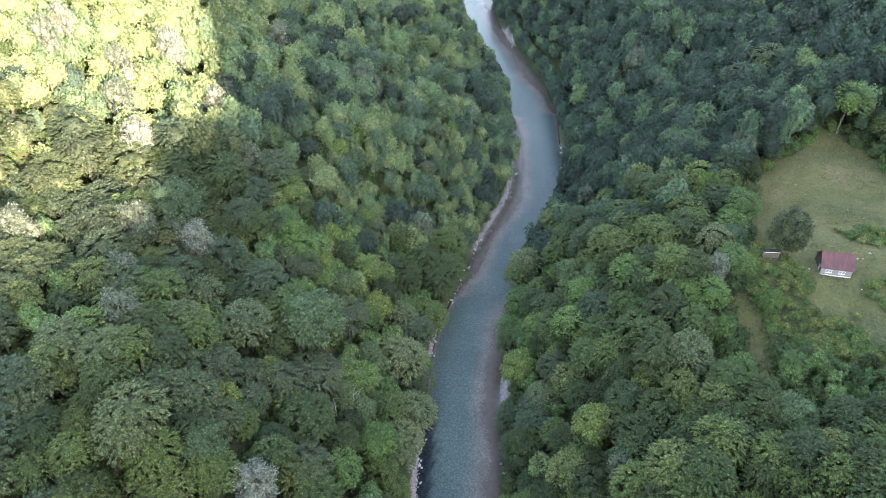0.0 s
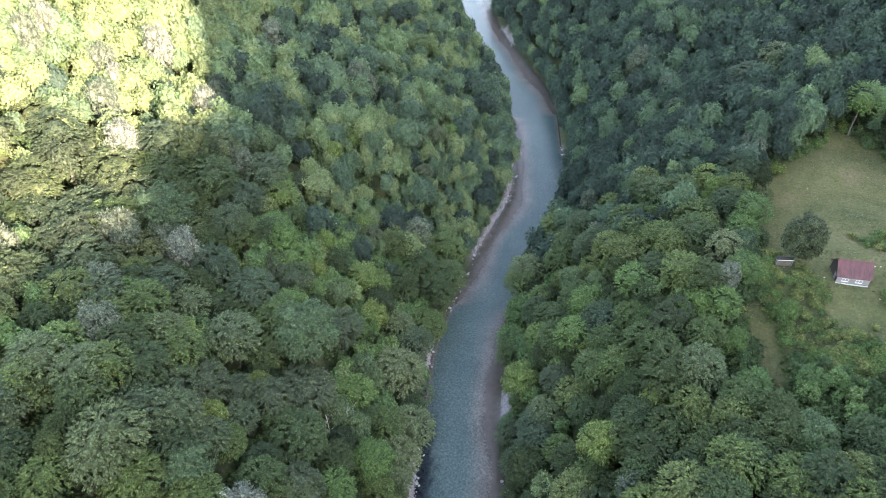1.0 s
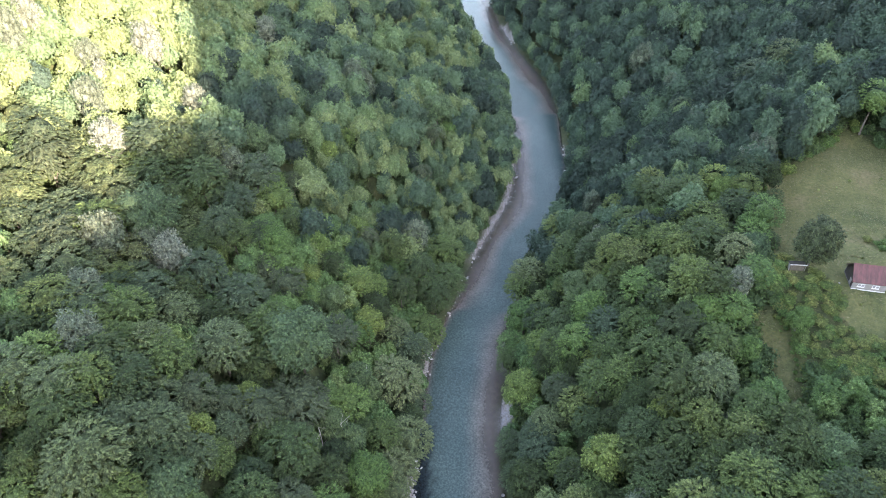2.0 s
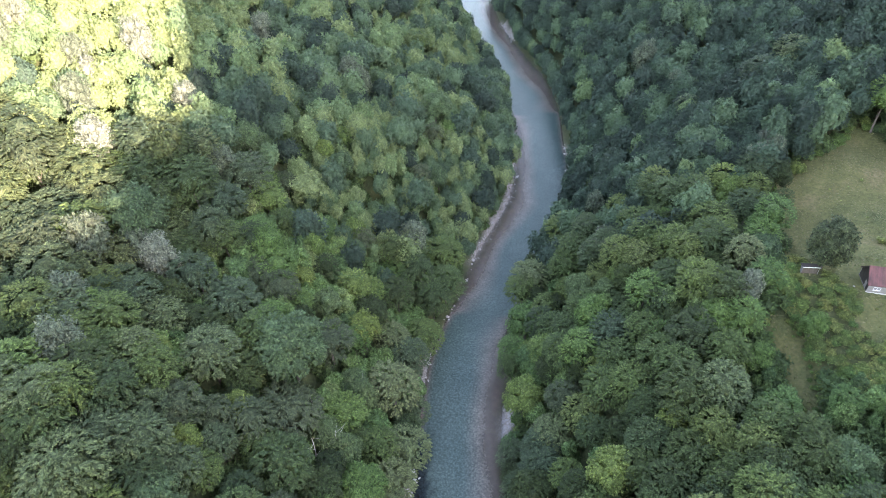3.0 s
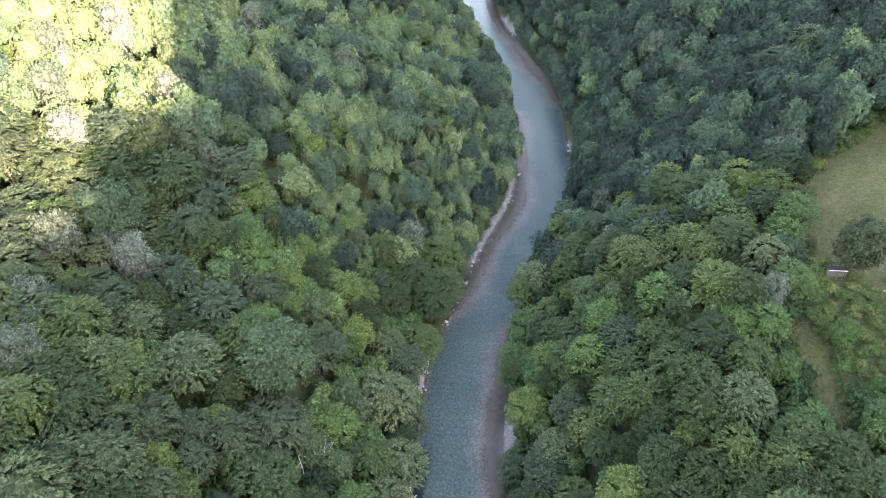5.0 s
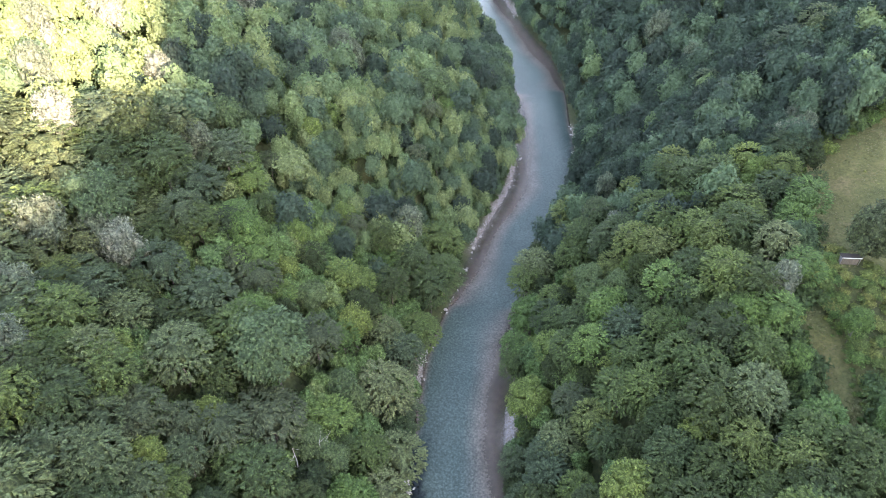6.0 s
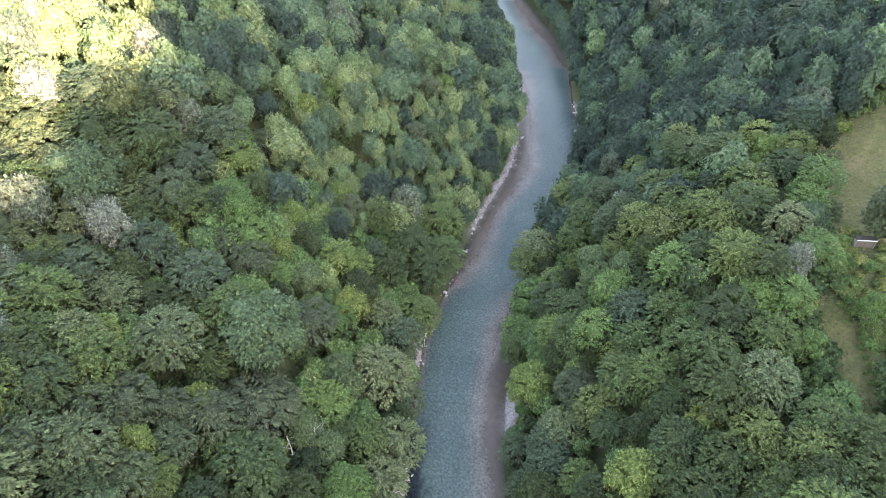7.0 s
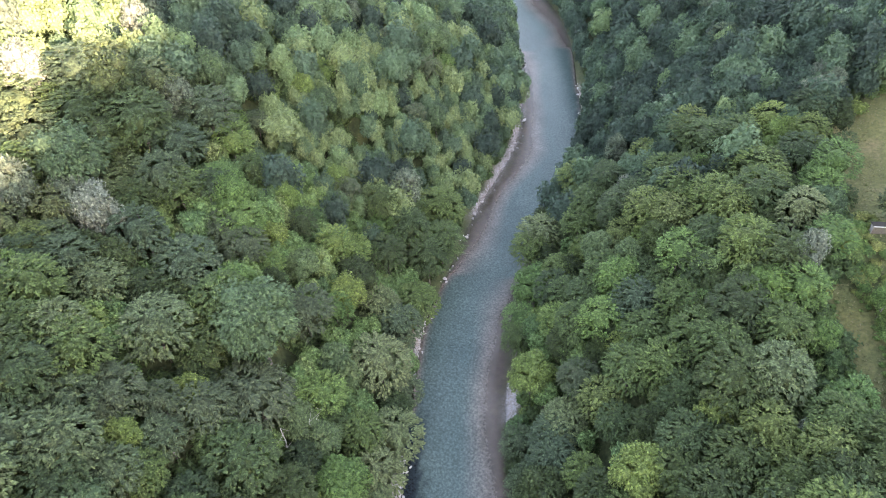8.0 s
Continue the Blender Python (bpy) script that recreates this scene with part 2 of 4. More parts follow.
def open_land(x, y):
    """1 on the meadow and the small clearings, 0 in the woods."""
    d = np.minimum(np.minimum(outside(x, y, MEADOW), outside(x, y, TRACK)), outside(x, y, GLADE))
    return 1 - step(-0.8, 1.6, d + 1.0 * waves(x, y, 12, 8))


def link(name, verts, faces, mat, smooth=False, parent=None, **attributes):
    me = bpy.data.meshes.new(name)
    me.from_pydata([tuple(v) for v in verts] if not isinstance(verts, np.ndarray) else verts.tolist(), [], faces if isinstance(faces, list) else faces.tolist())
    for k, v in attributes.items():
        me.attributes.new(k, "FLOAT", "POINT").data.foreach_set("value", np.asarray(v, np.float32))
    me.materials.append(mat)
    if smooth:
        me.polygons.foreach_set("use_smooth", [True] * len(me.polygons))
    me.update()
    ob = new(name, me)
    ob.parent = parent
    return ob


def part(name, bm, mat, parent, label=""):
    me = bpy.data.meshes.new(name)
    bm.to_mesh(me)
    bm.free()
    me.materials.append(mat)
    ob = new(name, me)
    ob.parent = parent
    return tagged(ob, label)


def grid_faces(nx, ny):
    i = np.arange(nx * ny).reshape(ny, nx)
    return np.stack([i[:-1, :-1], i[:-1, 1:], i[1:, 1:], i[1:, :-1]], -1).reshape(-1, 4)


def axis(lo, fine_lo, fine_hi, hi, cell):
    mid = np.arange(fine_lo, fine_hi + cell / 2, cell)
    grow = np.geomspace(1, 2, 16) - 1
    return np.concatenate([fine_lo - (fine_lo - lo) * grow[:0:-1] ** 1.6, mid, fine_hi + (hi - fine_hi) * grow[1:] ** 1.6])


gx, gy = axis(-2600, -330, 360, 2600, 2.5), np.concatenate([np.arange(-2400, -500, 100.0), np.arange(-500, -290, 3.0), np.arange(-290, -60, 10.0), axis(-60, -60, 520, 2500, 2.5)[15:]])
X, Y = [v.ravel() for v in np.meshgrid(gx, gy)]
Z = ground(X, Y)
le, ri = glide(Y, BANK_Y, BANK_L), glide(Y, BANK_Y, BANK_R)
out = np.maximum(le - X, X - ri)
bar_l = step(180, 190, Y) * (1 - step(300, 320, Y)) * (1.9 + 0.8 * waves(X, Y, 22, 61)) + np.exp(-((Y - 136) / 8) ** 2) * 1.5 + np.exp(-((Y - 94) / 9) ** 2) * 2
bar_r = np.exp(-((Y - 119) / 5.0) ** 4) * 2.4 + np.exp(-((Y - 391) / 12) ** 4) * 2.2 + np.exp(-((Y - 252) / 10) ** 2) * 1.0
beach = 0.4 + np.where(X < (le + ri) / 2, bar_l, bar_r)
tagged(link("ground", np.stack([X, Y, Z], 1), grid_faces(len(gx), len(gy)), soil, True,
            meadow=open_land(X, Y) * (1 - 0.75 * step(1.5, -1.5, outside(X, Y, SHRUB_LAND)) * step(1.0, 3.0, outside(X, Y, TRACK))), shore=(1 - step(0.8, 1.3, out / beach)) * step(-1.5, 0, out) * step(0.5, 1.2, beach), bed=1 - step(-2.5, -0.3, out)),
       "steep gorge sides with leaf litter, pebbly shores and a dry grass meadow", "ground", kind="structure")

# the water: a strip between the banks
wy = np.concatenate([np.arange(-300, 50, 15.0), np.arange(50, 480, 2.0), np.arange(480, 900, 15.0)])
wu = np.linspace(-1.06, 1.06, 23)
WY, WU = [v.ravel() for v in np.meshgrid(wy, wu, indexing="ij")]
WL, WR = glide(WY, BANK_Y, BANK_L), glide(WY, BANK_Y, BANK_R)
WX = (WL + WR) / 2 + WU * (WR - WL) / 2
shoal = WU + 0.3 * waves(WX, WY, 60, 21)
lean = 1 - 2 * step(135, 185, WY) + 2 * step(262, 318, WY)
depth = (1 - np.clip(np.abs(WU), 0, 1) ** np.where(WU * lean > 0, 2.2, 9.0)) * (1 - 0.92 * step(-0.30, 0.90, shoal * lean))
# darker water along the near left bank and the middle right bank
dark_strip = 0.9 * np.clip(step(-0.58, -0.80, WU + 0.1 * waves(WX, WY, 5, 41)) * step(119, 111, WY) + step(0.62, 0.92, WU + 0.16 * waves(WX, WY, 6, 42)) * step(170, 185, WY) * step(262, 235, WY) * (0.55 + 0.45 * waves(WX, WY, 7, 43)), 0, 1)
tagged(link("water", np.stack([WX, WY, np.zeros_like(WX)], 1), grid_faces(len(wu), len(wy)), water_mat, True, depth=np.clip(0.08 + 1.0 * depth + 0.9 * dark_strip, 0, 0.95), dark_strip=dark_strip),
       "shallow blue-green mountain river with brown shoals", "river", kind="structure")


# ---- trees ----
def ico(subdiv):
    bm = bmesh.new()
    bmesh.ops.create_icosphere(bm, subdivisions=subdiv, radius=1)
    v = np.array([q.co[:] for q in bm.verts])
    f = np.array([[q.index for q in p.verts] for p in bm.faces])
    bm.free()
    return v, f


ICO, ICO2 = ico(1), ico(2)
OCT = (np.array([[1, 0, 0], [0, 1, 0], [-1, 0, 0], [0, -1, 0], [0, 0, 1], [0, 0, -1]], float),
       np.array([[0, 1, 4], [1, 2, 4], [2, 3, 4], [3, 0, 4], [1, 0, 5], [2, 1, 5], [3, 2, 5], [0, 3, 5]]))


def unit(v):
    return v / np.maximum(np.linalg.norm(v, axis=-1, keepdims=True), 1e-9)


def crown(seed, lobes, per_lobe, size, droop=0.5, width=0.2, core=ICO, low=-0.35, squat=1.0, spiky=0.0, loose=0.45, lump=0.78, uneven=1.0):
    """A crown about the origin, of radius about 1: lumps of foliage with many small hanging sprays.
    Returns the corners, the triangles and how many of these are the lumps."""
    r = np.random.RandomState(seed)
    k = np.arange(lobes) + 0.5
    zc = 1 - (1 - low) * k / lobes
    ang = k * 2.39996 + r.uniform(0, 6.28)
    flat = np.sqrt(np.maximum(1 - zc**2, 0))
    dirs = np.stack([flat * np.cos(ang), flat * np.sin(ang), zc], 1) + r.normal(0, 0.16, (lobes, 3))
    reach = 0.70 + uneven * r.uniform(-0.17, 0.15, (lobes, 1))
    centre = unit(dirs) * reach * np.array([1, 1, squat])
    rad = r.uniform(0.26, 0.40, lobes) * (0.85 + 1.6 / math.sqrt(lobes))
    verts, faces, n = [], [], 0
    for c, q in zip(centre, rad):
        v = core[0] * q * lump * (1 + r.normal(0, 0.10, (len(core[0]), 1))) * np.array([1, 1, 0.85]) + c * 0.96
        verts.append(v), faces.append(core[1] + n)
        n += len(v)
    v = core[0] * np.array([0.62, 0.62, 0.62 * squat])
    verts.append(v), faces.append(core[1] + n)
    n += len(v)
    lumps = len(core[1]) * (lobes + 1)
    for c, q in zip(centre, rad):
        m = int(per_lobe * (q / rad.mean()) ** 2)
        d = unit(r.normal(0, 1, (m, 3)) + unit(c) * 0.9 + np.array([0, 0, 0.35]))
        p = c + d * q * r.uniform(lump - 0.06, 1.16 + spiky, (m, 1)) * np.array([1, 1, 0.88])
        away = unit(np.stack([p[:, 0], p[:, 1], np.zeros(m)], 1) * 0.8 + d * np.array([1, 1, 0.3]))
        way = unit(away + np.array([0, 0, -1.0]) * r.uniform(droop - 0.35, droop + 0.35, (m, 1)) + r.normal(0, loose, (m, 3)))
        side = unit(np.cross(way, d * 0.45 + np.array([0, 0, 1.0]) + r.normal(0, 0.45, (m, 3))))
        ln = size * r.uniform(0.6, 1.4, (m, 1))
        tri = np.stack([p - way * ln * 0.4 + side * ln * width, p - way * ln * 0.3 - side * ln * width, p + way * ln * 0.6 + np.array([0, 0, -0.12]) * ln], 1)
        verts.append(tri.reshape(-1, 3))
        faces.append(np.arange(m * 3).reshape(-1, 3) + n)
        n += m * 3
    return np.concatenate(verts), np.concatenate(faces), lumps


def plumes(seed, branches=78, sprays=17, size=0.27, width=0.16, low=-0.35, squat=1.0, droop=0.3, arch=0.30, reach=0.40):
    """A crown like crown() gives, of flat feathered branches that arch out from the trunk, each with sprays of leaves to both sides."""
    r = np.random.RandomState(seed)
    verts, faces, n = [], [], 0
    bends = r.normal(0, 1, (5, 3))
    turns = r.uniform(0, 6.28, 5)
    core = ICO2[0] * (0.56 + 0.02 * np.sin(ICO2[0] @ bends.T * 2.6 + turns).sum(1, keepdims=True)) * np.array([1, 1, 0.9 * squat]) - np.array([0, 0, 0.04])
    verts.append(core), faces.append(ICO2[1])
    n = len(core)
    lumps = len(ICO2[1])
    up = np.array([0, 0, 1.0])
    for k in range(branches):
        z = 1 - (1 - low) * (k + 0.5) / branches
        a = k * 2.39996 + r.normal(0, 0.25)
        flat = math.sqrt(max(1 - z * z, 0))
        head = np.array([math.cos(a), math.sin(a), 0])
        d = unit(head * flat + up * z + r.normal(0, 0.10, 3))
        far = (0.94 + 0.035 * float(np.sin(bends @ d * 2.6 + turns).sum())) * r.uniform(0.92, 1.08)
        head = unit(head + r.normal(0, 0.35, 3) * np.array([1, 1, 0]))
        out = unit(head * 0.8 + d * 0.45 + up * arch * 0.5)
        u = np.sqrt(r.uniform(0.02, 1, sprays))[:, None]
        u[0] = 1
        spot = (d * far * 0.86 + out * reach * (u - 0.45 - 0.35 * max(z, 0) ** 6) - up * droop * reach * 0.45 * u**2) * np.array([1, 1, squat])
        way = unit(out - up * droop * u * 0.8)
        side = unit(np.cross(way, up))
        top = np.cross(side, way)
        sign = np.where(np.arange(sprays)[:, None] % 2 == 0, 1.0, -1.0)
        lean = sign * r.uniform(0.35, 0.95, (sprays, 1))
        lean[0] = 0
        to = unit(way + side * lean + r.normal(0, 0.12, (sprays, 3)) - up * droop * r.uniform(0.0, 0.6, (sprays, 1)))
        ln = size * r.uniform(0.65, 1.3, (sprays, 1)) * (1.1 - 0.3 * u)
        across = unit(np.cross(to, top + r.normal(0, 0.22, (sprays, 3)))) * ln * width * r.uniform(0.8, 1.4, (sprays, 1))
        sag = up * ln * 0.07
        tip = spot + to * ln - up * ln * 0.10
        mid = spot + to * ln * 0.45
        kite = np.stack([spot - to * ln * 0.1, mid + across - sag, tip, mid - across - sag], 1).reshape(-1, 3)
        q = np.arange(sprays)[:, None] * 4 + n
        verts.append(kite), faces.append(np.concatenate([q + [0, 2, 1], q + [0, 3, 2]]))
        n += 4 * sprays
    return np.concatenate(verts), np.concatenate(faces), lumps


def dome(seed, leaves, size, width=0.4, low=-0.45, bumpy=0.07):
    """A close rounded crown of radius about 1, all of small leafy twigs over an uneven dark inside."""
    r = np.random.RandomState(seed)
    bends, turns = np.concatenate([r.normal(0, 1.0, (4, 3)), r.normal(0, 2.2, (4, 3))]), r.uniform(0, 6.28, 8)

    def reach(d):
        return 0.93 + bumpy * np.sin(d @ bends.T * 2.4 + turns).sum(-1, keepdims=True) * 0.8

    core = ICO2[0] * (reach(ICO2[0]) - 0.27)
    z = 1 - (1 - low) * (np.arange(leaves)[:, None] + 0.5) / leaves
    a = np.arange(leaves)[:, None] * 2.39996 + r.normal(0, 0.3, (leaves, 1))
    flat = np.sqrt(np.maximum(1 - z * z, 0))
    d = unit(np.concatenate([flat * np.cos(a), flat * np.sin(a), z], 1) + r.normal(0, 0.03, (leaves, 3)))
    p = d * reach(d) * r.uniform(0.78, 1.07, (leaves, 1))
    way = unit(d * np.array([1.0, 1.0, 0.25]) * r.uniform(0.3, 1, (leaves, 1)) + np.array([0, 0, -0.35]) + r.normal(0, 0.5, (leaves, 3)))
    side = unit(np.cross(way, d + np.array([0, 0, 0.5]) + r.normal(0, 0.4, (leaves, 3))))
    ln = size * r.uniform(0.6, 1.4, (leaves, 1))
    tri = np.stack([p - way * ln * 0.4 + side * ln * width, p - way * ln * 0.4 - side * ln * width, p + way * ln * 0.6], 1).reshape(-1, 3)
    return np.concatenate([core, tri]), np.concatenate([ICO2[1], np.arange(leaves * 3).reshape(-1, 3) + len(core)]), len(ICO2[1])


def limb(bm, a, b, ra, rb, sides=6):
    a, b = Vector(a), Vector(b)
    rot = (b - a).to_track_quat("Z", "Y").to_matrix()
    rings = []
    for p, q in ((a, ra), (b, rb)):
        rings.append([bm.verts.new(p + rot @ Vector((q * math.cos(6.2832 * i / sides), q * math.sin(6.2832 * i / sides), 0))) for i in range(sides)])
    for i in range(sides):
        bm.faces.new((rings[0][i], rings[0][(i + 1) % sides], rings[1][(i + 1) % sides], rings[1][i]))
    bm.faces.new(rings[1])


def trunk_mesh(seed, tall, thick):
    r = random.Random(seed)
    bm = bmesh.new()
    p, q = Vector((0, 0, -0.8)), thick
    lean = Vector((r.uniform(-0.06, 0.06), r.uniform(-0.06, 0.06), 0))
    for i in range(4):
        n = p + Vector((lean.x + r.uniform(-0.05, 0.05), lean.y + r.uniform(-0.05, 0.05), 1)) * (tall + 0.8) / 4
        limb(bm, p, n, q, q * 0.78, 7)
        if i > 0:
            for _ in range(2):
                a = r.uniform(0, 6.28)
                limb(bm, p.lerp(n, r.random()), n + Vector((math.cos(a), math.sin(a), 0.7)) * tall * r.uniform(0.12, 0.22), q * 0.42, q * 0.12, 5)
        p, q = n, q * 0.78
    return bm


def soft_lumps(ob, lumps):
    smooth = np.zeros(len(ob.data.polygons), bool)
    smooth[:lumps] = True
    ob.data.polygons.foreach_set("use_smooth", smooth)


def tree(name, label, category, seed, mat, radius, tall, crown_args, thick=0.28, deep=0.36):
    """A tree with its foot at the origin: an Empty with trunk and crown."""
    root = new(name)
    part("trunk", trunk_mesh(seed, tall * 0.72, thick), bark, root, "grey bark, mostly hidden")
    v, f, lumps = (plumes if "branches" in crown_args else crown)(seed, **crown_args)
    deep_r = tall * deep
    soft_lumps(link("crown", v * np.array([radius, radius, deep_r]) + np.array([0, 0, tall - deep_r * 0.98]), f, mat, parent=root), lumps)
    return tagged(root, label, category)


HANG = dict(branches=300, sprays=7, size=0.135, width=0.23, arch=0.24, droop=0.4)
DROOP = dict(branches=270, sprays=7, size=0.15, width=0.18, arch=0.25, droop=0.6)
LIFT = dict(branches=250, sprays=7, size=0.14, width=0.25, arch=0.14, droop=0.15)
FULL = dict(lobes=40, per_lobe=78, size=0.105, droop=0.25, width=0.36, loose=0.5, lump=0.80, uneven=0.7)
THIN = dict(lobes=22, per_lobe=74, size=0.15, droop=0.2, width=0.34, loose=0.6, low=-0.6)
KINDS = {
    "beech_tree": [tree("beech_tree", "tall beech tree with a broad drooping green crown", "tree", s, leaf_beech, 5.0, 15.5, HANG) for s in (11, 12, 13, 14)],
    "oak_tree": [tree("oak_tree", "oak tree with a broad olive yellow-green crown", "tree", s, leaf_olive, 5.0, 15.0, HANG) for s in (51, 52)],
    "linden_tree": [tree("linden_tree", "linden tree with a bright light green crown", "tree", s, leaf_bright, 4.4, 14.5, FULL if s == 61 else LIFT) for s in (61, 62, 63)],
    "elm_tree": [tree("elm_tree", "elm tree with a dull grey-brown green crown", "tree", s, leaf_dull, 4.6, 15.0, DROOP) for s in (71, 72)],
    "sycamore_tree": [tree("sycamore_tree", "sycamore tree with a large rounded pale grey-green crown", "tree", s, leaf_pale, 4.8, 15.5, FULL) for s in (81, 82)],
    "young_ash_tree": [tree("young_ash_tree", "slender young ash tree with fresh green leaves", "tree", s, leaf_green, 3.1, 11.0, THIN, 0.16) for s in (21, 22, 23)],
    "whitebeam_tree": [tree("whitebeam_tree", "tree with silvery white leaves among darker woods", "tree", s, leaf_grey, 3.8, 14.5, dict(THIN, droop=-0.1, spiky=0.12, lobes=24, per_lobe=100, size=0.13), 0.2) for s in (31, 32)],
    "hornbeam_tree": [tree("hornbeam_tree", "dark green hornbeam with a dense rounded crown", "tree", s, leaf_dark, 4.4, 14.0, FULL if s == 41 else HANG, 0.24) for s in (41, 42, 43)],
}
WIDE = {"beech_tree": 5.0, "oak_tree": 5.0, "linden_tree": 4.4, "elm_tree": 4.6, "sycamore_tree": 4.8, "young_ash_tree": 3.1, "whitebeam_tree": 3.8, "hornbeam_tree": 4.4}
# trees that stand out, by kind and slope: place in the plan and crown radius
STANDING = []


def stand(kind, *trees):
    STANDING.extend((kind, *t) for t in trees)


stand("oak_tree", (-64.3, 72.9, 5.3), (-63.4, 76.7, 6.6), (-50.6, 83.9, 4.7), (-62.1, 84, 5.9), (-55.8, 85.2, 5.5), (-70.9, 87.5, 5.5), (-45.5, 91.4, 3.6), (-58.4, 92.8, 4.8), (-62.9, 97.9, 4), (-62.7, 104.4, 4.8), (-51, 110.5, 6.4), (-80.8, 115.8, 4.8), (-62.4, 117.8, 5.1), (-68.2, 121.5, 5.2), (-85.3, 122.3, 6.1), (-73.1, 126.7, 4.7), (-81.1, 127.1, 4.3), (-50.4, 127.6, 6.5), (-59, 131.7, 5.4), (-75.7, 134.9, 4.4), (-68.9, 141.9, 5.7), (-94.7, 144.3, 7.1), (-82.2, 145.8, 5.1), (-57.4, 146.1, 5.1))
stand("oak_tree", (-66.6, 147.4, 5), (-83.3, 150.9, 6.3), (-56.9, 156, 5.9), (-90.9, 159.9, 7.9), (-107.4, 166.8, 7), (-100.3, 168.4, 5.8), (-53.7, 169.6, 6.9), (-79.9, 171, 8), (-64.5, 172.4, 5.3), (-76.3, 175, 5.8))
stand("oak_tree", (-12.5, 96.3, 5.4), (-9.6, 105.3, 6), (-8.5, 117.7, 4.5), (-13.2, 120.2, 6.7), (-9.5, 133.4, 5.3), (-14, 137.7, 4.7), (-23.1, 253.5, 4.1))
stand("oak_tree", (17.4, 94.6, 4.4), (21.6, 96, 4.6), (56.1, 96.9, 5.3), (22.6, 101.2, 4.6), (25, 103.8, 4.6), (41.4, 123.1, 5.3), (72.2, 131, 4.3), (43.8, 155.3, 4.1), (28.3, 161.9, 6.4), (88, 216.9, 5.4), (111.8, 222.5, 6), (123.8, 228.9, 6))
stand("whitebeam_tree", (-72.9, 100.4, 4.1), (-78.8, 116.1, 4), (-104.2, 123.3, 3.6), (-80.7, 133.4, 4.4), (-67.1, 134.6, 4), (-72, 137, 3.9), (-90.3, 167.9, 4.1), (-59.9, 170.4, 3.6), (-99.4, 182.3, 3.7), (-120.7, 193.8, 3.4), (-74.6, 195.3, 3.4), (-100.2, 195.7, 3), (-106.2, 201.4, 3.6), (-119.2, 203.4, 3.4))
stand("whitebeam_tree", (-8.6, 172.7, 4.2), (-32.8, 250.3, 4.3))
stand("whitebeam_tree", (58, 87.9, 1.7), (92.6, 172.6, 2.8), (97.5, 174.5, 2.2))
stand("beech_tree", (-55.3, 79.6, 4.9), (-69.3, 83.4, 4.9), (-46.9, 85.1, 3.9), (-67.3, 89.6, 5), (-62.8, 92.1, 5.4), (-67.2, 102.9, 4.2), (-74.7, 104.1, 6.1), (-82.5, 106, 4.6), (-68.3, 111, 5.6), (-83.5, 111.1, 5.8), (-75.2, 118.7, 5), (-89.2, 119.6, 4.3), (-76.4, 124.4, 4.7), (-83.8, 138.2, 6.3), (-54.9, 145.3, 4.5), (-64.3, 158.4, 7.2), (-76.6, 159.1, 7.4))
stand("beech_tree", (-40.4, 83.3, 4.1), (-33.4, 90.1, 5.9), (-38.4, 93.6, 4.2), (-15.9, 103.8, 4.7), (-5.5, 142, 5.8), (-2.5, 155.5, 5.4), (1.3, 161.7, 5.9), (1.3, 173.7, 6.1), (-7.2, 311.1, 6.4))
stand("beech_tree", (54.3, 84, 3.6), (61.6, 87.6, 4.1), (52.5, 88.9, 4), (41.7, 90.5, 4.6), (26.6, 91.7, 3.9), (33.3, 98.8, 3.9), (60.3, 105.3, 4.4), (37, 107.3, 5), (48.3, 109.3, 4.9), (40.9, 114.9, 4.6), (47.6, 119.1, 4.5), (60.1, 124.4, 5.2), (34.2, 130.4, 4.8), (56, 131, 4.8), (30.3, 135, 4.6), (61.6, 137.1, 4.4), (25.3, 158.6, 5.2), (40, 162.2, 5))
stand("hornbeam_tree", (-56.6, 120.1, 4.1), (-71.6, 151.5, 7.4), (-71.1, 166.3, 6.8))
stand("hornbeam_tree", (-26.4, 88.3, 4.3))
stand("hornbeam_tree", (62.4, 73.4, 3.9), (52.6, 77.7, 4.9), (59, 77.8, 4.9), (65.9, 77.9, 4.4), (42.6, 79.9, 5), (66.7, 83.5, 4.5), (47.7, 85, 5.1), (38.2, 96.2, 3.5), (49.9, 97.1, 5.9), (55.2, 111.3, 5.7), (64.4, 120.2, 5.2), (49.3, 137.9, 4.2))
stand("elm_tree", (-53.5, 92.8, 2.9), (-47, 97.2, 3.5), (-55.9, 99.2, 3), (-89.2, 132, 6.2), (-45.9, 139.2, 4.4), (-91.6, 154, 4.9), (-104.3, 159.1, 7.7), (-45.4, 177.6, 3.4))
stand("elm_tree", (-34.6, 103.4, 7.2), (-28.3, 125.8, 5.9), (-40.1, 135, 4.5), (-22.6, 165.7, 3.3), (-6.4, 202.3, 3.5), (-25.1, 213.5, 3.5), (-10.3, 218.4, 3.4), (-1.4, 225.9, 3.8), (-14.7, 235.8, 3.9))
stand("elm_tree", (28.5, 111, 4.1))
stand("sycamore_tree", (-52.6, 76.5, 5), (-73.8, 144.3, 7), (-55.8, 183.6, 4.2), (-52.4, 187, 2.8))
stand("sycamore_tree", (-22.9, 99.9, 3.6), (-27.7, 102.6, 3.7), (-19.3, 115.8, 2.9), (-35, 116.1, 7.7), (-22.5, 117.8, 3.5), (-30.3, 137.3, 3.6), (-25.3, 159.4, 3.6), (-31.1, 193.3, 3.7), (0.2, 204.9, 3.1), (-0.1, 239.8, 5.7))
stand("sycamore_tree", (70.8, 77, 4.4), (77.9, 133.3, 3.7), (42.7, 136.2, 3.1), (38.1, 143.6, 3.9))
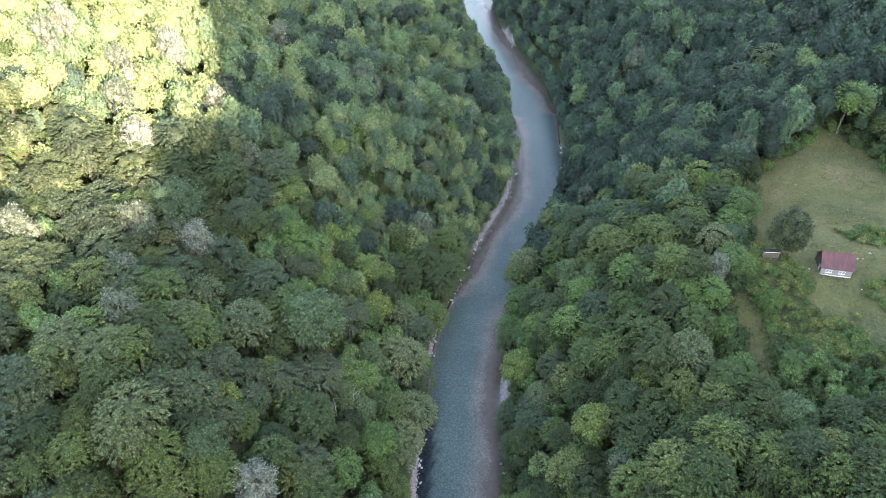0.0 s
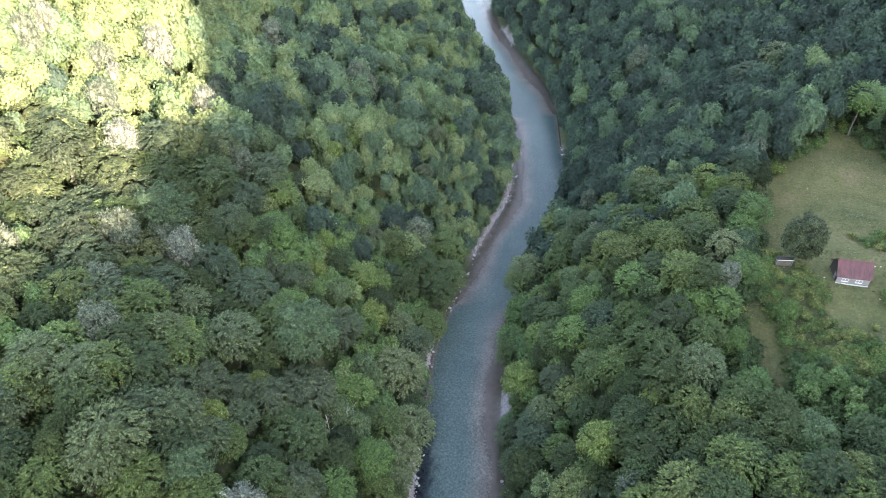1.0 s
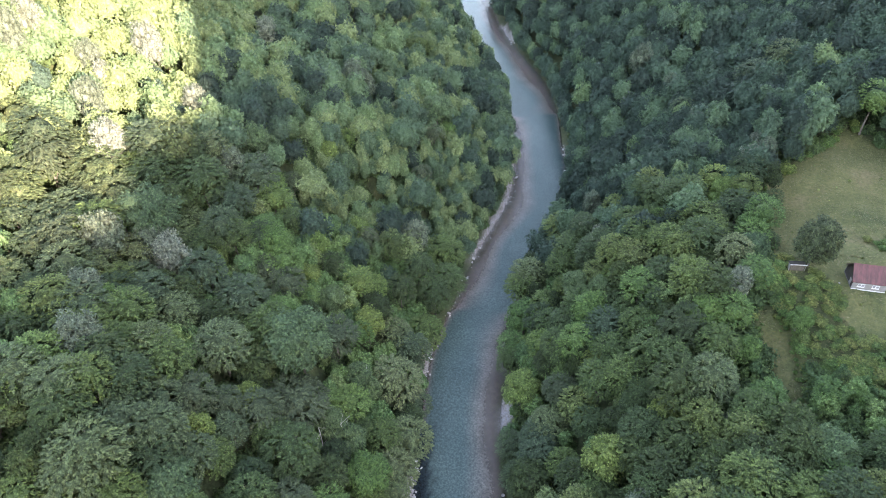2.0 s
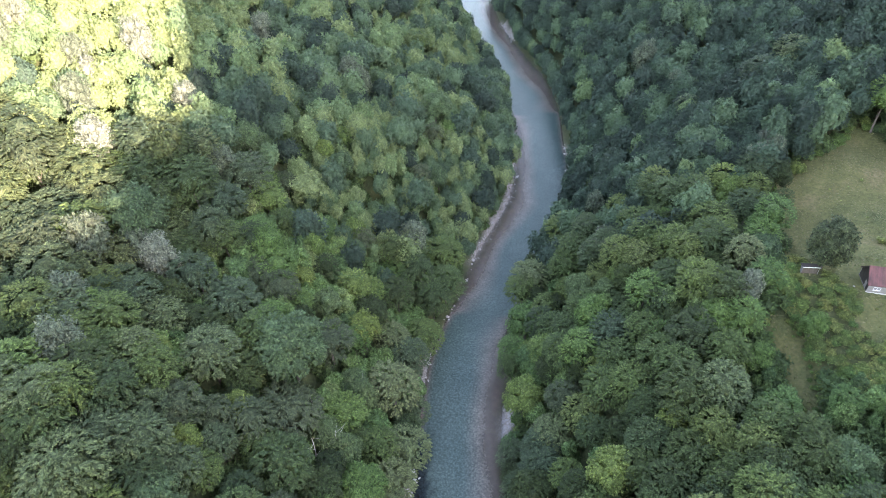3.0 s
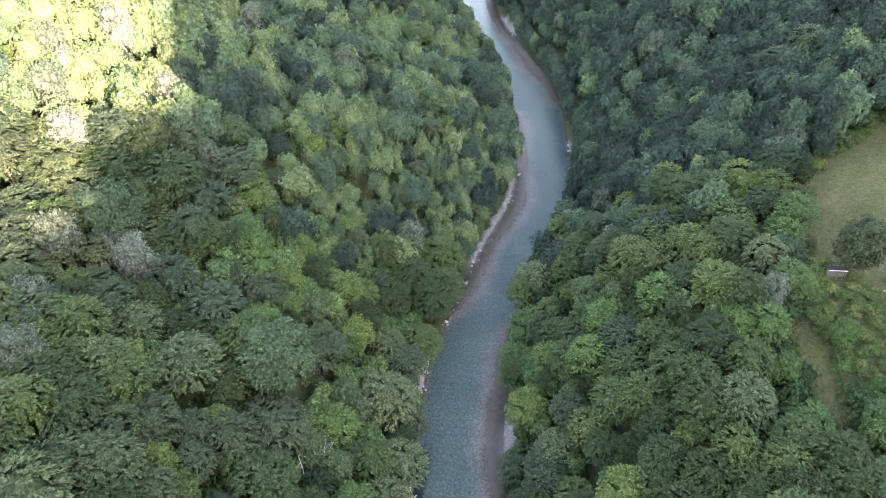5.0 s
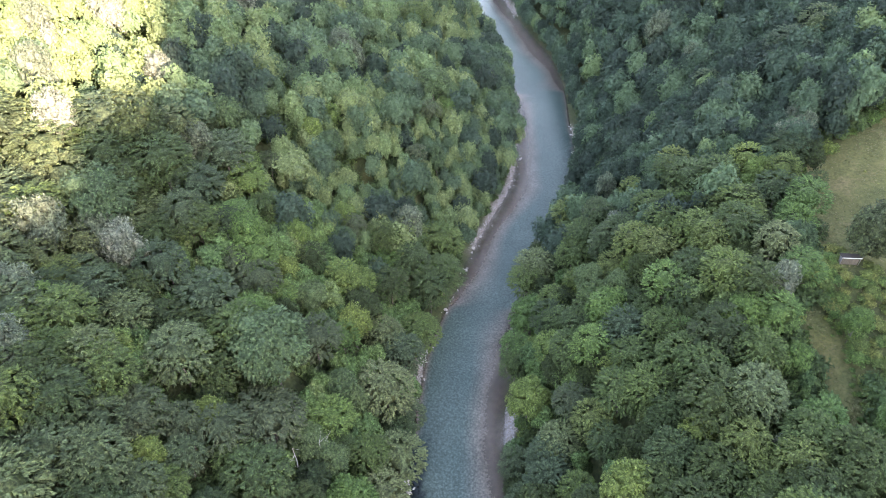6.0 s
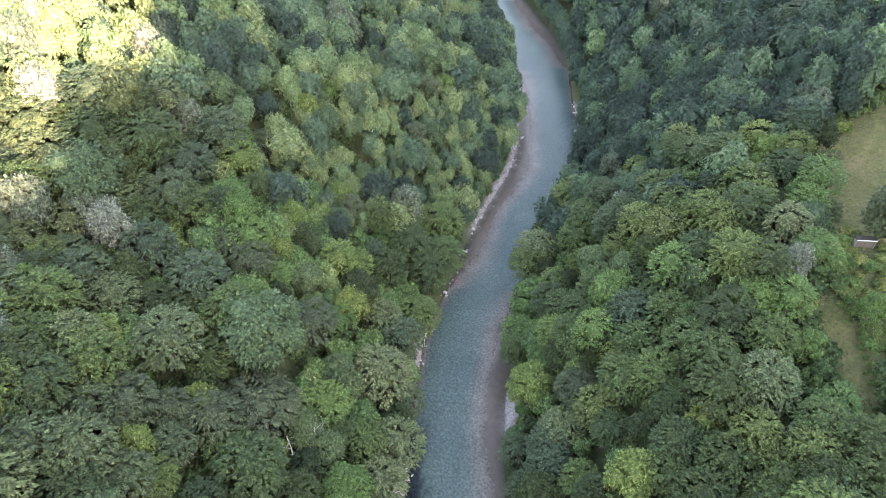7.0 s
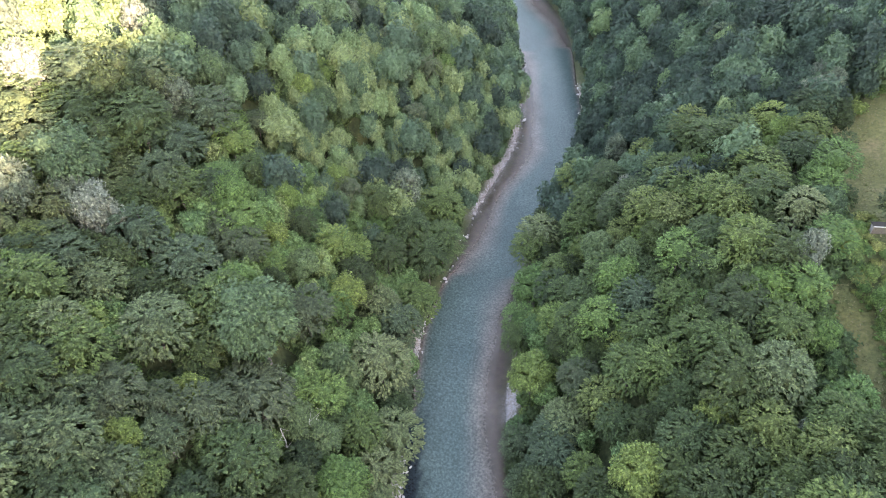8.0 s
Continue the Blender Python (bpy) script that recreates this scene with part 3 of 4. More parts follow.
stand("linden_tree", (-50.4, 89.8, 2.9), (-54.8, 103.6, 2.2), (-61.5, 108.5, 3.6), (-49.5, 174.6, 2.9))
stand("linden_tree", (-18.6, 91.8, 5.2), (-44.3, 101.6, 3.1), (-24, 108.6, 4.9), (-22.7, 130.3, 3.6), (-20.9, 135.2, 4.1), (-36.1, 141.6, 3.1), (-20.2, 148.9, 4), (-14.7, 160.6, 3.3), (-36.5, 196.9, 3), (-31.5, 206.1, 2.9), (-37.1, 222.3, 3.1), (3.9, 234, 3.7))
stand("linden_tree", (70.1, 72.3, 3.5), (33.8, 86.6, 4.6), (66, 91.3, 3.5), (46.9, 93.8, 3.1), (66.9, 104.7, 2.9), (79.6, 109.5, 2.5), (65.9, 112.5, 4), (61, 114.5, 4.1), (20.4, 117, 4.9), (73.7, 121.9, 4), (26.7, 128, 4), (50, 128.9, 4.8), (20, 135.9, 4.4), (46.6, 141.1, 2.6), (24.4, 143.9, 5.5), (81.2, 161.3, 3.6), (133.6, 188.4, 6))


def in_valley(x, y):
    """The stretch of the gorge that is planted tree by tree."""
    z = ground(x, y)
    return (np.abs(x) < 0.70 * (0.76 * y + 0.65 * (152 - z)) + 12) & (y < (152 - z) / 0.33 + 22)


FOREST = np.random.RandomState(5)
CELL = 6.2
spots = []
for row, y0 in enumerate(np.arange(-15, 500, CELL * 0.9)):
    for x0 in np.arange(-350, 350, CELL):
        jx, jy, pick, grow = FOREST.uniform(-0.42, 0.42), FOREST.uniform(-0.42, 0.42), FOREST.rand(), FOREST.rand()
        spots.append((x0 + (row % 2) * CELL / 2 + jx * CELL, y0 + jy * CELL, pick, grow))
for y0 in np.arange(104, 330, 3.7):
    for back in np.arange(5, 58, 3.8):
        spots.append((float(glide(y0, BANK_Y, BANK_L)) - back + FOREST.uniform(-1.6, 1.6), y0 + FOREST.uniform(-1.6, 1.6), FOREST.rand() * 0.6, FOREST.rand() * 0.3))
for _ in range(1100):                                        # smaller trees between the large ones
    spots.append((FOREST.uniform(14, 125), FOREST.uniform(58, 235), 0.5 + 0.5 * FOREST.rand(), -0.25 + 0.3 * FOREST.rand()))
for _ in range(420):
    spots.append((FOREST.uniform(52, 140), FOREST.uniform(235, 370), FOREST.rand() * 0.9, -0.25 + 0.5 * FOREST.rand()))
for y0 in np.arange(60, 460, 4.4):                           # the trees that lean over the water
    for edge, side in ((BANK_L, -1), (BANK_R, 1)):
        off = FOREST.uniform(1.0, 2.4) + (1.9 if side < 0 and 184 < y0 < 300 and not 238 < y0 < 252 and not 206 < y0 < 212 else 2.6 if side < 0 and (127 < y0 < 144 or 82 < y0 < 103) else 0) + (-1.5 if side > 0 and (290 < y0 < 376 or y0 > 404) else 5.4 if side > 0 and 109 < y0 < 128 else 1.4 if side > 0 and 380 < y0 < 402 else 2.2 if side > 0 and 242 < y0 < 262 else 1.2 if side > 0 and 158 < y0 < 232 else 0)
        spots.append((float(glide(y0, BANK_Y, edge)) + side * off, y0, FOREST.rand() * 0.9, FOREST.rand() * 0.45))
spots = np.array(spots)
sx, sy = spots[:, 0], spots[:, 1]
sd = np.maximum(glide(sy, BANK_Y, BANK_L) - sx, sx - glide(sy, BANK_Y, BANK_R))
on_shore = np.arange(len(spots)) >= len(spots) - 2 * len(np.arange(60, 460, 4.4))
keep = ((sd > np.where((sx > 0) & (sy > 107) & (sy < 129), 6.8, 4.5)) | on_shore) & in_valley(sx, sy) & (open_land(sx, sy) < 0.25) & (np.hypot(sx + 94, sy - 186) > 4.2)
for kind, tx, ty, tr in STANDING:
    keep &= np.hypot(sx - tx, sy - ty) > 0.8 * tr + 0.6
keep &= (outside(sx, sy, TRACK) > 2.0) & (outside(sx, sy, GLADE) > 1.6)
spots, sd = spots[keep], sd[keep]
patch = waves(spots[:, 0], spots[:, 1], 70, 31)
plan = []                                                     # kind, x, y, scale, two random numbers
for (x, y, pick, grow), d, pa in zip(spots.tolist(), sd.tolist(), patch.tolist()):
    beside_track = (60 < x < 82 and 86 < y < 132) or (60 < x < 130 and 76 < y < 99)
    if (x < 25 and abs(d - 29) < 29 and y > 105) or (beside_track and pick < 0.75):                   # young growth on the lower western slope
        kind = "young_ash_tree" if pick < 0.70 else ("beech_tree" if pick < 0.8 else ("linden_tree" if pick < 0.9 else "hornbeam_tree"))
    else:
        kind = ("beech_tree" if pick < 0.50 + 0.1 * pa else "hornbeam_tree" if pick < 0.70 else "oak_tree" if pick < 0.80 else "elm_tree" if pick < 0.83
                else "linden_tree" if pick < 0.89 else "young_ash_tree" if pick < 0.993 else "whitebeam_tree")
    low = 0.44 if 60 < x < 80 and 92 < y < 118 else 0.58 if beside_track else 1.0       # lower growth beside the track
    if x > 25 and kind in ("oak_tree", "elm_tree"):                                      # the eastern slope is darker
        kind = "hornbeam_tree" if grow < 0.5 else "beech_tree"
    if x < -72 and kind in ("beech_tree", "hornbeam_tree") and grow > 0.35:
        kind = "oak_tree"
    if kind == "whitebeam_tree" and d < 14:
        kind = "hornbeam_tree"
    plan.append((kind, x, y, (0.66 + 0.5 * grow) * low, pick, grow))
for i, (kind, x, y, tr) in enumerate(STANDING):
    plan.append((kind, x, y, tr / WIDE[kind], (i * 0.37 + 0.11) % 1, (i * 0.61 + 0.2) % 1))
plan.sort(key=lambda p: p[2])
high = ground([p[1] for p in plan], [p[2] for p in plan])
used = dict.fromkeys(KINDS, 0)
named = {(x, y) for _, x, y, _ in STANDING}
far_v, far_f, far_t, far_s, far_n = [], [], [], [], 0
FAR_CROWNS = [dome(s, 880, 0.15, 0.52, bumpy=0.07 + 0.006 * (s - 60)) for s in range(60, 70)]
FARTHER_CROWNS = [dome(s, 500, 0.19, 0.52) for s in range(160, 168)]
TINT = {"beech_tree": 0.35, "hornbeam_tree": 0.05, "oak_tree": 0.8, "elm_tree": 0.66, "sycamore_tree": 0.7, "linden_tree": 0.75, "young_ash_tree": 0.62, "whitebeam_tree": 0.999}
for (kind, x, y, k, pick, grow), z in zip(plan, high.tolist()):
    turn = 360 * ((pick * 7.13 + grow * 3.7) % 1)
    tall = k ** 0.6 * (0.88 + 0.28 * ((pick * 13.7 + grow) % 1)) * (1.45 if kind == "whitebeam_tree" and x < -90 else 1.15 if kind == "whitebeam_tree" else 1)
    if used[kind] < 290 and y > 46 and (y + 34 * ((pick * 31.7) % 1) < 182 or kind == "whitebeam_tree" or (x, y) in named):
        base = KINDS[kind][used[kind] % len(KINDS[kind])]
        copy_thing(base, pose(x, y, z, 0, 0, turn) @ Matrix.Diagonal((k, k, tall, 1)))
        used[kind] += 1
    else:
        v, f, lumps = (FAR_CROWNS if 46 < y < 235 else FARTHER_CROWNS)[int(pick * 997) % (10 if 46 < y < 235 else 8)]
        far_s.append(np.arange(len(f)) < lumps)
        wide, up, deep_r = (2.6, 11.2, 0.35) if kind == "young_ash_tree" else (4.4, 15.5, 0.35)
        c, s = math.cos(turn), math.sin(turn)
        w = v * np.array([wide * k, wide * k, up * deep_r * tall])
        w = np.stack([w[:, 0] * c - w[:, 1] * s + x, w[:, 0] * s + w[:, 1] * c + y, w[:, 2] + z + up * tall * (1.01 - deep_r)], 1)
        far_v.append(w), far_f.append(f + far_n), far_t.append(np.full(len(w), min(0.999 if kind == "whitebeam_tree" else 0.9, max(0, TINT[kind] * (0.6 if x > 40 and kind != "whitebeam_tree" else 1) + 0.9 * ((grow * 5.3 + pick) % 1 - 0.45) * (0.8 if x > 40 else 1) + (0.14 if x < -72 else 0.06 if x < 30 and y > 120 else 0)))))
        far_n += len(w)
for bases in KINDS.values():
    for base in bases:
        for o in (*base.children_recursive, base):
            bpy.data.objects.remove(o)
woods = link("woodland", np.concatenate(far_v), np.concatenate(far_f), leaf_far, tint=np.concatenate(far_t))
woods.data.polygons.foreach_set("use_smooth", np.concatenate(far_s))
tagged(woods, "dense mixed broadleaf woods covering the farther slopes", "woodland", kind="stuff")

# undergrowth that closes the gaps between the trees
UNDER = np.random.RandomState(9)
BUSHES = [dome(s, 130, 0.26, 0.42, -0.1, 0.10) for s in range(80, 85)]
ux, uy = UNDER.uniform(-150, 150, 5800), UNDER.uniform(55, 270, 5800)
ux, uy = np.append(ux, UNDER.uniform(56, 96, 520)), np.append(uy, UNDER.uniform(76, 136, 520))
ux, uy = np.append(ux, UNDER.uniform(-75, 25, 1500)), np.append(uy, UNDER.uniform(140, 320, 1500))
ud = np.maximum(glide(uy, BANK_Y, BANK_L) - ux, ux - glide(uy, BANK_Y, BANK_R))
fit_in = (ud > 3.5) & in_valley(ux, uy) & (open_land(ux, uy) < 0.5) & (outside(ux, uy, TRACK) > 1.6)
ux, uy = ux[fit_in], uy[fit_in]
uz = ground(ux, uy)
uv, uf, ut, un = [], [], [], 0
for x, y, z in zip(ux, uy, uz):
    v, f, _ = BUSHES[UNDER.randint(5)]
    q = UNDER.uniform(1.6, 3.0)
    a = UNDER.uniform(0, 6.28)
    c, s = math.cos(a), math.sin(a)
    uv.append(np.stack([(v[:, 0] * c - v[:, 1] * s) * q + x, (v[:, 0] * s + v[:, 1] * c) * q + y, v[:, 2] * q * 1.15 + z + 0.5 * q], 1))
    uf.append(f + un), ut.append(np.full(len(v), UNDER.uniform(0.35, 0.88)))
    un += len(v)
tagged(link("undergrowth", np.concatenate(uv), np.concatenate(uf), leaf_under, tint=np.concatenate(ut)), "low bushes and saplings under the trees", "undergrowth", kind="stuff")


# ---- the farmstead on the meadow ----
def paint(name, low, high, scale, rough=0.8, relief=0.3, stretch=(1, 1, 1), lo=0.35, hi=0.65):
    m, t, b = material(name, rough)
    co = t.nodes.new("ShaderNodeTexCoord")
    mp = node(t, "ShaderNodeMapping", Scale=stretch)
    t.links.new(co.outputs["Object"], mp.inputs["Vector"])
    n = node(t, "ShaderNodeTexNoise", Scale=scale, Detail=6.0, Roughness=0.65)
    t.links.new(mp.outputs["Vector"], n.inputs["Vector"])
    t.links.new(ramp(t, n.outputs["Fac"], [(lo, low), (hi, high)]), b.inputs["Base Color"])
    bump(t, b, n.outputs["Fac"], relief, 0.03)
    return m


red_sheet = paint("rusty_red_sheet", (0.070, 0.030, 0.032), (0.170, 0.062, 0.060), 1.1, 0.6, 0.1, (1, 0.35, 0.35))
grey_board = paint("weathered_boards", (0.20, 0.19, 0.17), (0.34, 0.33, 0.31), 3.0, 0.9, 0.4, (0.3, 0.3, 6))
dark_board = paint("dark_old_boards", (0.018, 0.015, 0.013), (0.060, 0.052, 0.045), 2.0, 0.9, 0.4, (6, 6, 0.3))
brown_board = paint("brown_boards", (0.07, 0.06, 0.045), (0.16, 0.14, 0.11), 2.0, 0.9, 0.4, (6, 6, 0.3))
white_wash = paint("whitewashed_stone", (0.62, 0.61, 0.58), (0.85, 0.84, 0.81), 1.5, 0.9, 0.3)
grey_stone = paint("fieldstone", (0.06, 0.055, 0.05), (0.17, 0.16, 0.15), 2.0, 0.9, 0.8)
white_paint = paint("white_window_paint", (0.70, 0.70, 0.68), (0.82, 0.82, 0.80), 3.0, 0.5, 0.1)
limestone = paint("pale_limestone", (0.26, 0.24, 0.22), (0.62, 0.59, 0.56), 1.3, 0.9, 0.8)
pane_glass, pgt, pgb = material("curtained_window_glass", 0.12)
pgb.inputs["Base Color"].default_value = (0.30, 0.31, 0.32, 1)


def box(bm, lo, hi):
    vs = [bm.verts.new((x, y, z)) for z in (lo[2], hi[2]) for y in (lo[1], hi[1]) for x in (lo[0], hi[0])]
    for q in ((0, 2, 3, 1), (4, 5, 7, 6), (0, 1, 5, 4), (2, 6, 7, 3), (0, 4, 6, 2), (1, 3, 7, 5)):
        bm.faces.new([vs[i] for i in q])
    return bm


def boxes(*pairs, bevel=0.0):
    bm = bmesh.new()
    for lo, hi in pairs:
        box(bm, lo, hi)
    if bevel:
        bmesh.ops.bevel(bm, geom=bm.edges[:], offset=bevel, segments=1, affect="EDGES")
    return bm


def prism(corners, lo, hi):
    """A slab: an outline in y and z, drawn out along x."""
    bm = bmesh.new()
    a, b = [[bm.verts.new((x, y, z)) for y, z in corners] for x in (lo, hi)]
    bm.faces.new(a[::-1])
    bm.faces.new(b)
    for i in range(len(a)):
        j = (i + 1) % len(a)
        bm.faces.new((a[i], a[j], b[j], b[i]))
    bmesh.ops.recalc_face_normals(bm, faces=bm.faces[:])
    return bm


def farmhouse():
    """Origin at the middle of the floor, the long front towards -y."""
    w, d, wall, ridge = 3.65, 3.0, 2.65, 5.5
    h = new("farmhouse")
    part("plinth", boxes(((-w - 0.08, -d - 0.02, -1.5), (w + 0.08, d + 0.08, 0.55)), bevel=0.03), grey_stone, h, "dark fieldstone base")
    part("plinth_front", boxes(((-w - 0.08, -d - 0.12, -0.9), (w + 0.08, -d - 0.024, 0.5)), bevel=0.02), white_wash, h, "whitewashed front of the base")
    holes = [(-1.75, 0.75), (1.35, 0.75)]
    xs = [-w]
    for c, half in holes:
        xs += [c - half, c + half]
    xs.append(w)
    zs = [0.55, 1.15, 2.05, wall]
    front = boxes(*[((xs[i], -d, zs[j]), (xs[i + 1], -d + 0.14, zs[j + 1])) for i in range(5) for j in range(3) if not (i in (1, 3) and j == 1)])
    bmesh.ops.remove_doubles(front, verts=front.verts[:], dist=0.001)
    part("front_wall", front, grey_board, h, "grey weathered board wall")
    part("back_wall", boxes(((-w, d - 0.14, 0.55), (w, d, wall))), grey_board, h)
    for sign in (-1, 1):
        x0 = sign * w - (0.14 if sign > 0 else 0)
        part("gable_wall", prism([(-d + 0.14, 0.55), (d - 0.14, 0.55), (d - 0.14, wall), (0, ridge - 0.12), (-d + 0.14, wall)], x0, x0 + 0.14), dark_board if sign < 0 else grey_board, h, "dark old boarded gable" if sign < 0 else "")
    door = part("door", boxes(((-w - 0.06, -1.9, 0.3), (-w - 0.004, -0.9, 2.2)), bevel=0.01), grey_board, h, "pale grey plank door")
    part("door_handle", boxes(((-w - 0.12, -1.05, 1.2), (-w - 0.06, -1.0, 1.35))), dark_board, door)
    for c, half in holes:
        win = part("window", boxes(((c - half, -d - 0.05, 1.15), (c + half, -d + 0.02, 1.25)), ((c - half, -d - 0.05, 1.95), (c + half, -d + 0.02, 2.05)),
                                   ((c - half, -d - 0.05, 1.25), (c - half + 0.1, -d + 0.02, 1.95)), ((c + half - 0.1, -d - 0.05, 1.25), (c + half, -d + 0.02, 1.95)),
                                   ((c - 0.06, -d - 0.05, 1.25), (c + 0.06, -d + 0.02, 1.95))), white_paint, h, "white painted window frame")
        for e in (-1, 1):
            part("pane", boxes(((c + e * (half - 0.03) / 2 - (half - 0.18) / 2, -d - 0.01, 1.25), (c + e * (half - 0.03) / 2 + (half - 0.18) / 2, -d + 0.0, 1.95))), pane_glass, win)
        part("window_sill", boxes(((c - half - 0.08, -d - 0.14, 1.08), (c + half + 0.08, -d - 0.0, 1.146)), bevel=0.01), white_paint, win)
    slope = (ridge - wall) / d
    over = 0.22
    for sign in (-1, 1):
        roof = part("roof", prism([(sign * (d + over), wall - over * slope), (0, ridge), (0, ridge + 0.10), (sign * (d + over), wall - over * slope + 0.10)], -w - 0.35, w + 0.35), red_sheet, h, "faded red metal sheet roof slope")
        for i in range(17):
            x = -w - 0.33 + i * (2 * w + 0.62) / 16
            part("seam", prism([(sign * (d + over - 0.01), wall - (over - 0.01) * slope + 0.10), (sign * 0.05, ridge + 0.10 - 0.05 * slope), (sign * 0.05, ridge + 0.15 - 0.05 * slope), (sign * (d + over - 0.01), wall - (over - 0.01) * slope + 0.15)], x, x + 0.05), red_sheet, roof)
    part("ridge_cap", prism([(-0.22, ridge - 0.07), (0, ridge + 0.11), (0.22, ridge - 0.07), (0.22, ridge + 0.0), (0, ridge + 0.19), (-0.22, ridge + 0.0)], -w - 0.37, w + 0.37), red_sheet, h)
    for sign in (-1, 1):
        part("bargeboard", prism([(sign * (d + over), wall - over * slope - 0.14), (0, ridge - 0.16), (0, ridge - 0.004), (sign * (d + over), wall - over * slope - 0.004)], -w - 0.34, -w - 0.29), dark_board, h)
    return tagged(h, "small old farmhouse with a red metal roof and whitewashed base", "house")


house = farmhouse()
house.matrix_world = pose(100.5, 121.8, 45.4, 0, 0, -14)


def shed():
    s = new("shed")
    part("back_wall", boxes(((-1.7, 0.10, -0.6), (1.7, 0.22, 1.72))), dark_board, s)
    part("front_wall", boxes(((-1.7, -1.0, -0.6), (1.7, -0.88, 1.85))), brown_board, s, "brown board front")
    for x in (-1.7, 1.6):
        part("side_wall", prism([(-0.88, -0.6), (0.10, -0.6), (0.10, 1.72), (-0.88, 1.85)], x, x + 0.1), grey_board, s)
    part("roof", prism([(-1.25, 1.92), (0.4, 1.72), (0.4, 1.78), (-1.25, 1.98)], -1.95, 1.95), dark_board, s, "old dark board roof")
    part("fascia", boxes(((-1.95, -1.32, 1.84), (1.95, -1.256, 2.0))), white_paint, s, "white front board")
    for x in (-1.9, 1.8):
        part("post", boxes(((x, -1.2, -0.6), (x + 0.1, -1.1, 1.9))), grey_board, s)
    return tagged(s, "narrow low wooden shed with a white front board beneath a tree", "shed")


small_shed = shed()
small_shed.matrix_world = pose(85.8, 126.6, float(ground(85.8, 126.6)) + 0.1, 0, 0, -6)
walnut = tree("walnut_tree", "solitary dark walnut tree on the meadow beside a shed", "tree", 91, leaf_material("walnut_leaves", [(0, (0.068, 0.092, 0.046)), (1, (0.068, 0.092, 0.046))], 0.55), 4.9, 14.0, dict(FULL, low=-0.85, lobes=52), 0.3, 0.46)
walnut.matrix_world = pose(89.3, 127.4, float(ground(89.3, 127.4)), 0, 0, 40)


# shrubs at the foot of the meadow
def shrub(seed, mat):
    root = new("shrub" if mat is leaf_shrub else "bush")
    bm = bmesh.new()
    r = random.Random(seed)
    for _ in range(6):
        a = r.uniform(0, 6.28)
        limb(bm, (0, 0, -0.3), (0.6 * math.cos(a), 0.6 * math.sin(a), 0.7), 0.05, 0.02, 4)
    part("stems", bm, bark, root)
    v, f, lumps = dome(seed, 620, 0.19, 0.42, -0.3, 0.10)
    soft_lumps(link("foliage", v * np.array([1.15, 1.15, 0.9]) + np.array([0, 0, 0.75]), f, mat, parent=root), lumps)
    return tagged(root, "yellow-green shrub on rough grass" if mat is leaf_shrub else "green bush on rough grass", "shrub", "shrubs on the meadow" if mat is leaf_shrub else "bushes at the meadow edge")


SCRUB = [(109, 138), (116, 138), (122, 134), (121, 127), (115, 127), (111, 133)]
THICKET = [(103.5, 109), (105, 114.5), (110, 115.5), (114, 110), (107, 106)]
bush_rng = random.Random(4)
yellow = [shrub(s, leaf_shrub) for s in (101, 102, 103)]
green = [shrub(s, leaf_bright) for s in (104, 105)]
placed = 0
while placed < 430:
    x, y = bush_rng.uniform(70, 98 if placed % 4 else 132), bush_rng.uniform(86, 137)
    rough_land, scrub = float(outside(x, y, SHRUB_LAND)), float(outside(x, y, SCRUB))
    track = float(outside(x, y, TRACK))
    if math.hypot(x - 86.2, y - 124.6) < 2.6:
        continue
    if track < -0.9 or not (rough_land < 0 or scrub < 0 or track < 1.5):
        continue
    lush_low = scrub < 0 or track < 1.5 or y < 101 or x < 82
    k = bush_rng.uniform(0.55, 1.15) * (0.55 if track < 0.8 else 1.45 if y < 101 or x < 82 else 1)
    base = bush_rng.choice(green if bush_rng.random() < (0.55 if lush_low else 0.12) else yellow)
    copy_thing(base, pose(x, y, float(ground(x, y)), 0, 0, bush_rng.uniform(0, 360)) @ Matrix.Diagonal((k, k, k * bush_rng.uniform(0.7, 1.1), 1)))
    placed += 1
for land, count in ((SCRUB, 34), (THICKET, 18)):                # a low hedge behind the house and a thicket below it
    placed = 0
    while placed < count:
        x, y, k = bush_rng.uniform(100, 124), bush_rng.uniform(104, 140), bush_rng.uniform(0.7, 1.25)
        if float(outside(x, y, land)) < 0:
            copy_thing(bush_rng.choice(green if bush_rng.random() < 0.75 else yellow), pose(x, y, float(ground(x, y)), 0, 0, bush_rng.uniform(0, 360)) @ Matrix.Diagonal((k, k, k * 0.8, 1)))
            placed += 1
for _ in range(34):
    x, y, k = bush_rng.uniform(88, 135), bush_rng.uniform(92, 175), bush_rng.uniform(0.18, 0.42)
    if float(outside(x, y, MEADOW)) < -1 and math.hypot(x - 100.7, y - 123.1) > 6:
        copy_thing(bush_rng.choice(yellow), pose(x, y, float(ground(x, y)) - 0.05, 0, 0, bush_rng.uniform(0, 360)) @ Matrix.Diagonal((k, k, k, 1)))
for i in range(22):
    y = 106.5 + i * 1.1
    x = float(glide(y, BANK_Y, BANK_R)) + bush_rng.uniform(3.5, 5.4)
    k = bush_rng.uniform(1.0, 1.7)
    copy_thing(bush_rng.choice(green), pose(x, y, float(ground(x, y)), 0, 0, bush_rng.uniform(0, 360)) @ Matrix.Diagonal((k, k, k, 1)))
placed = 0
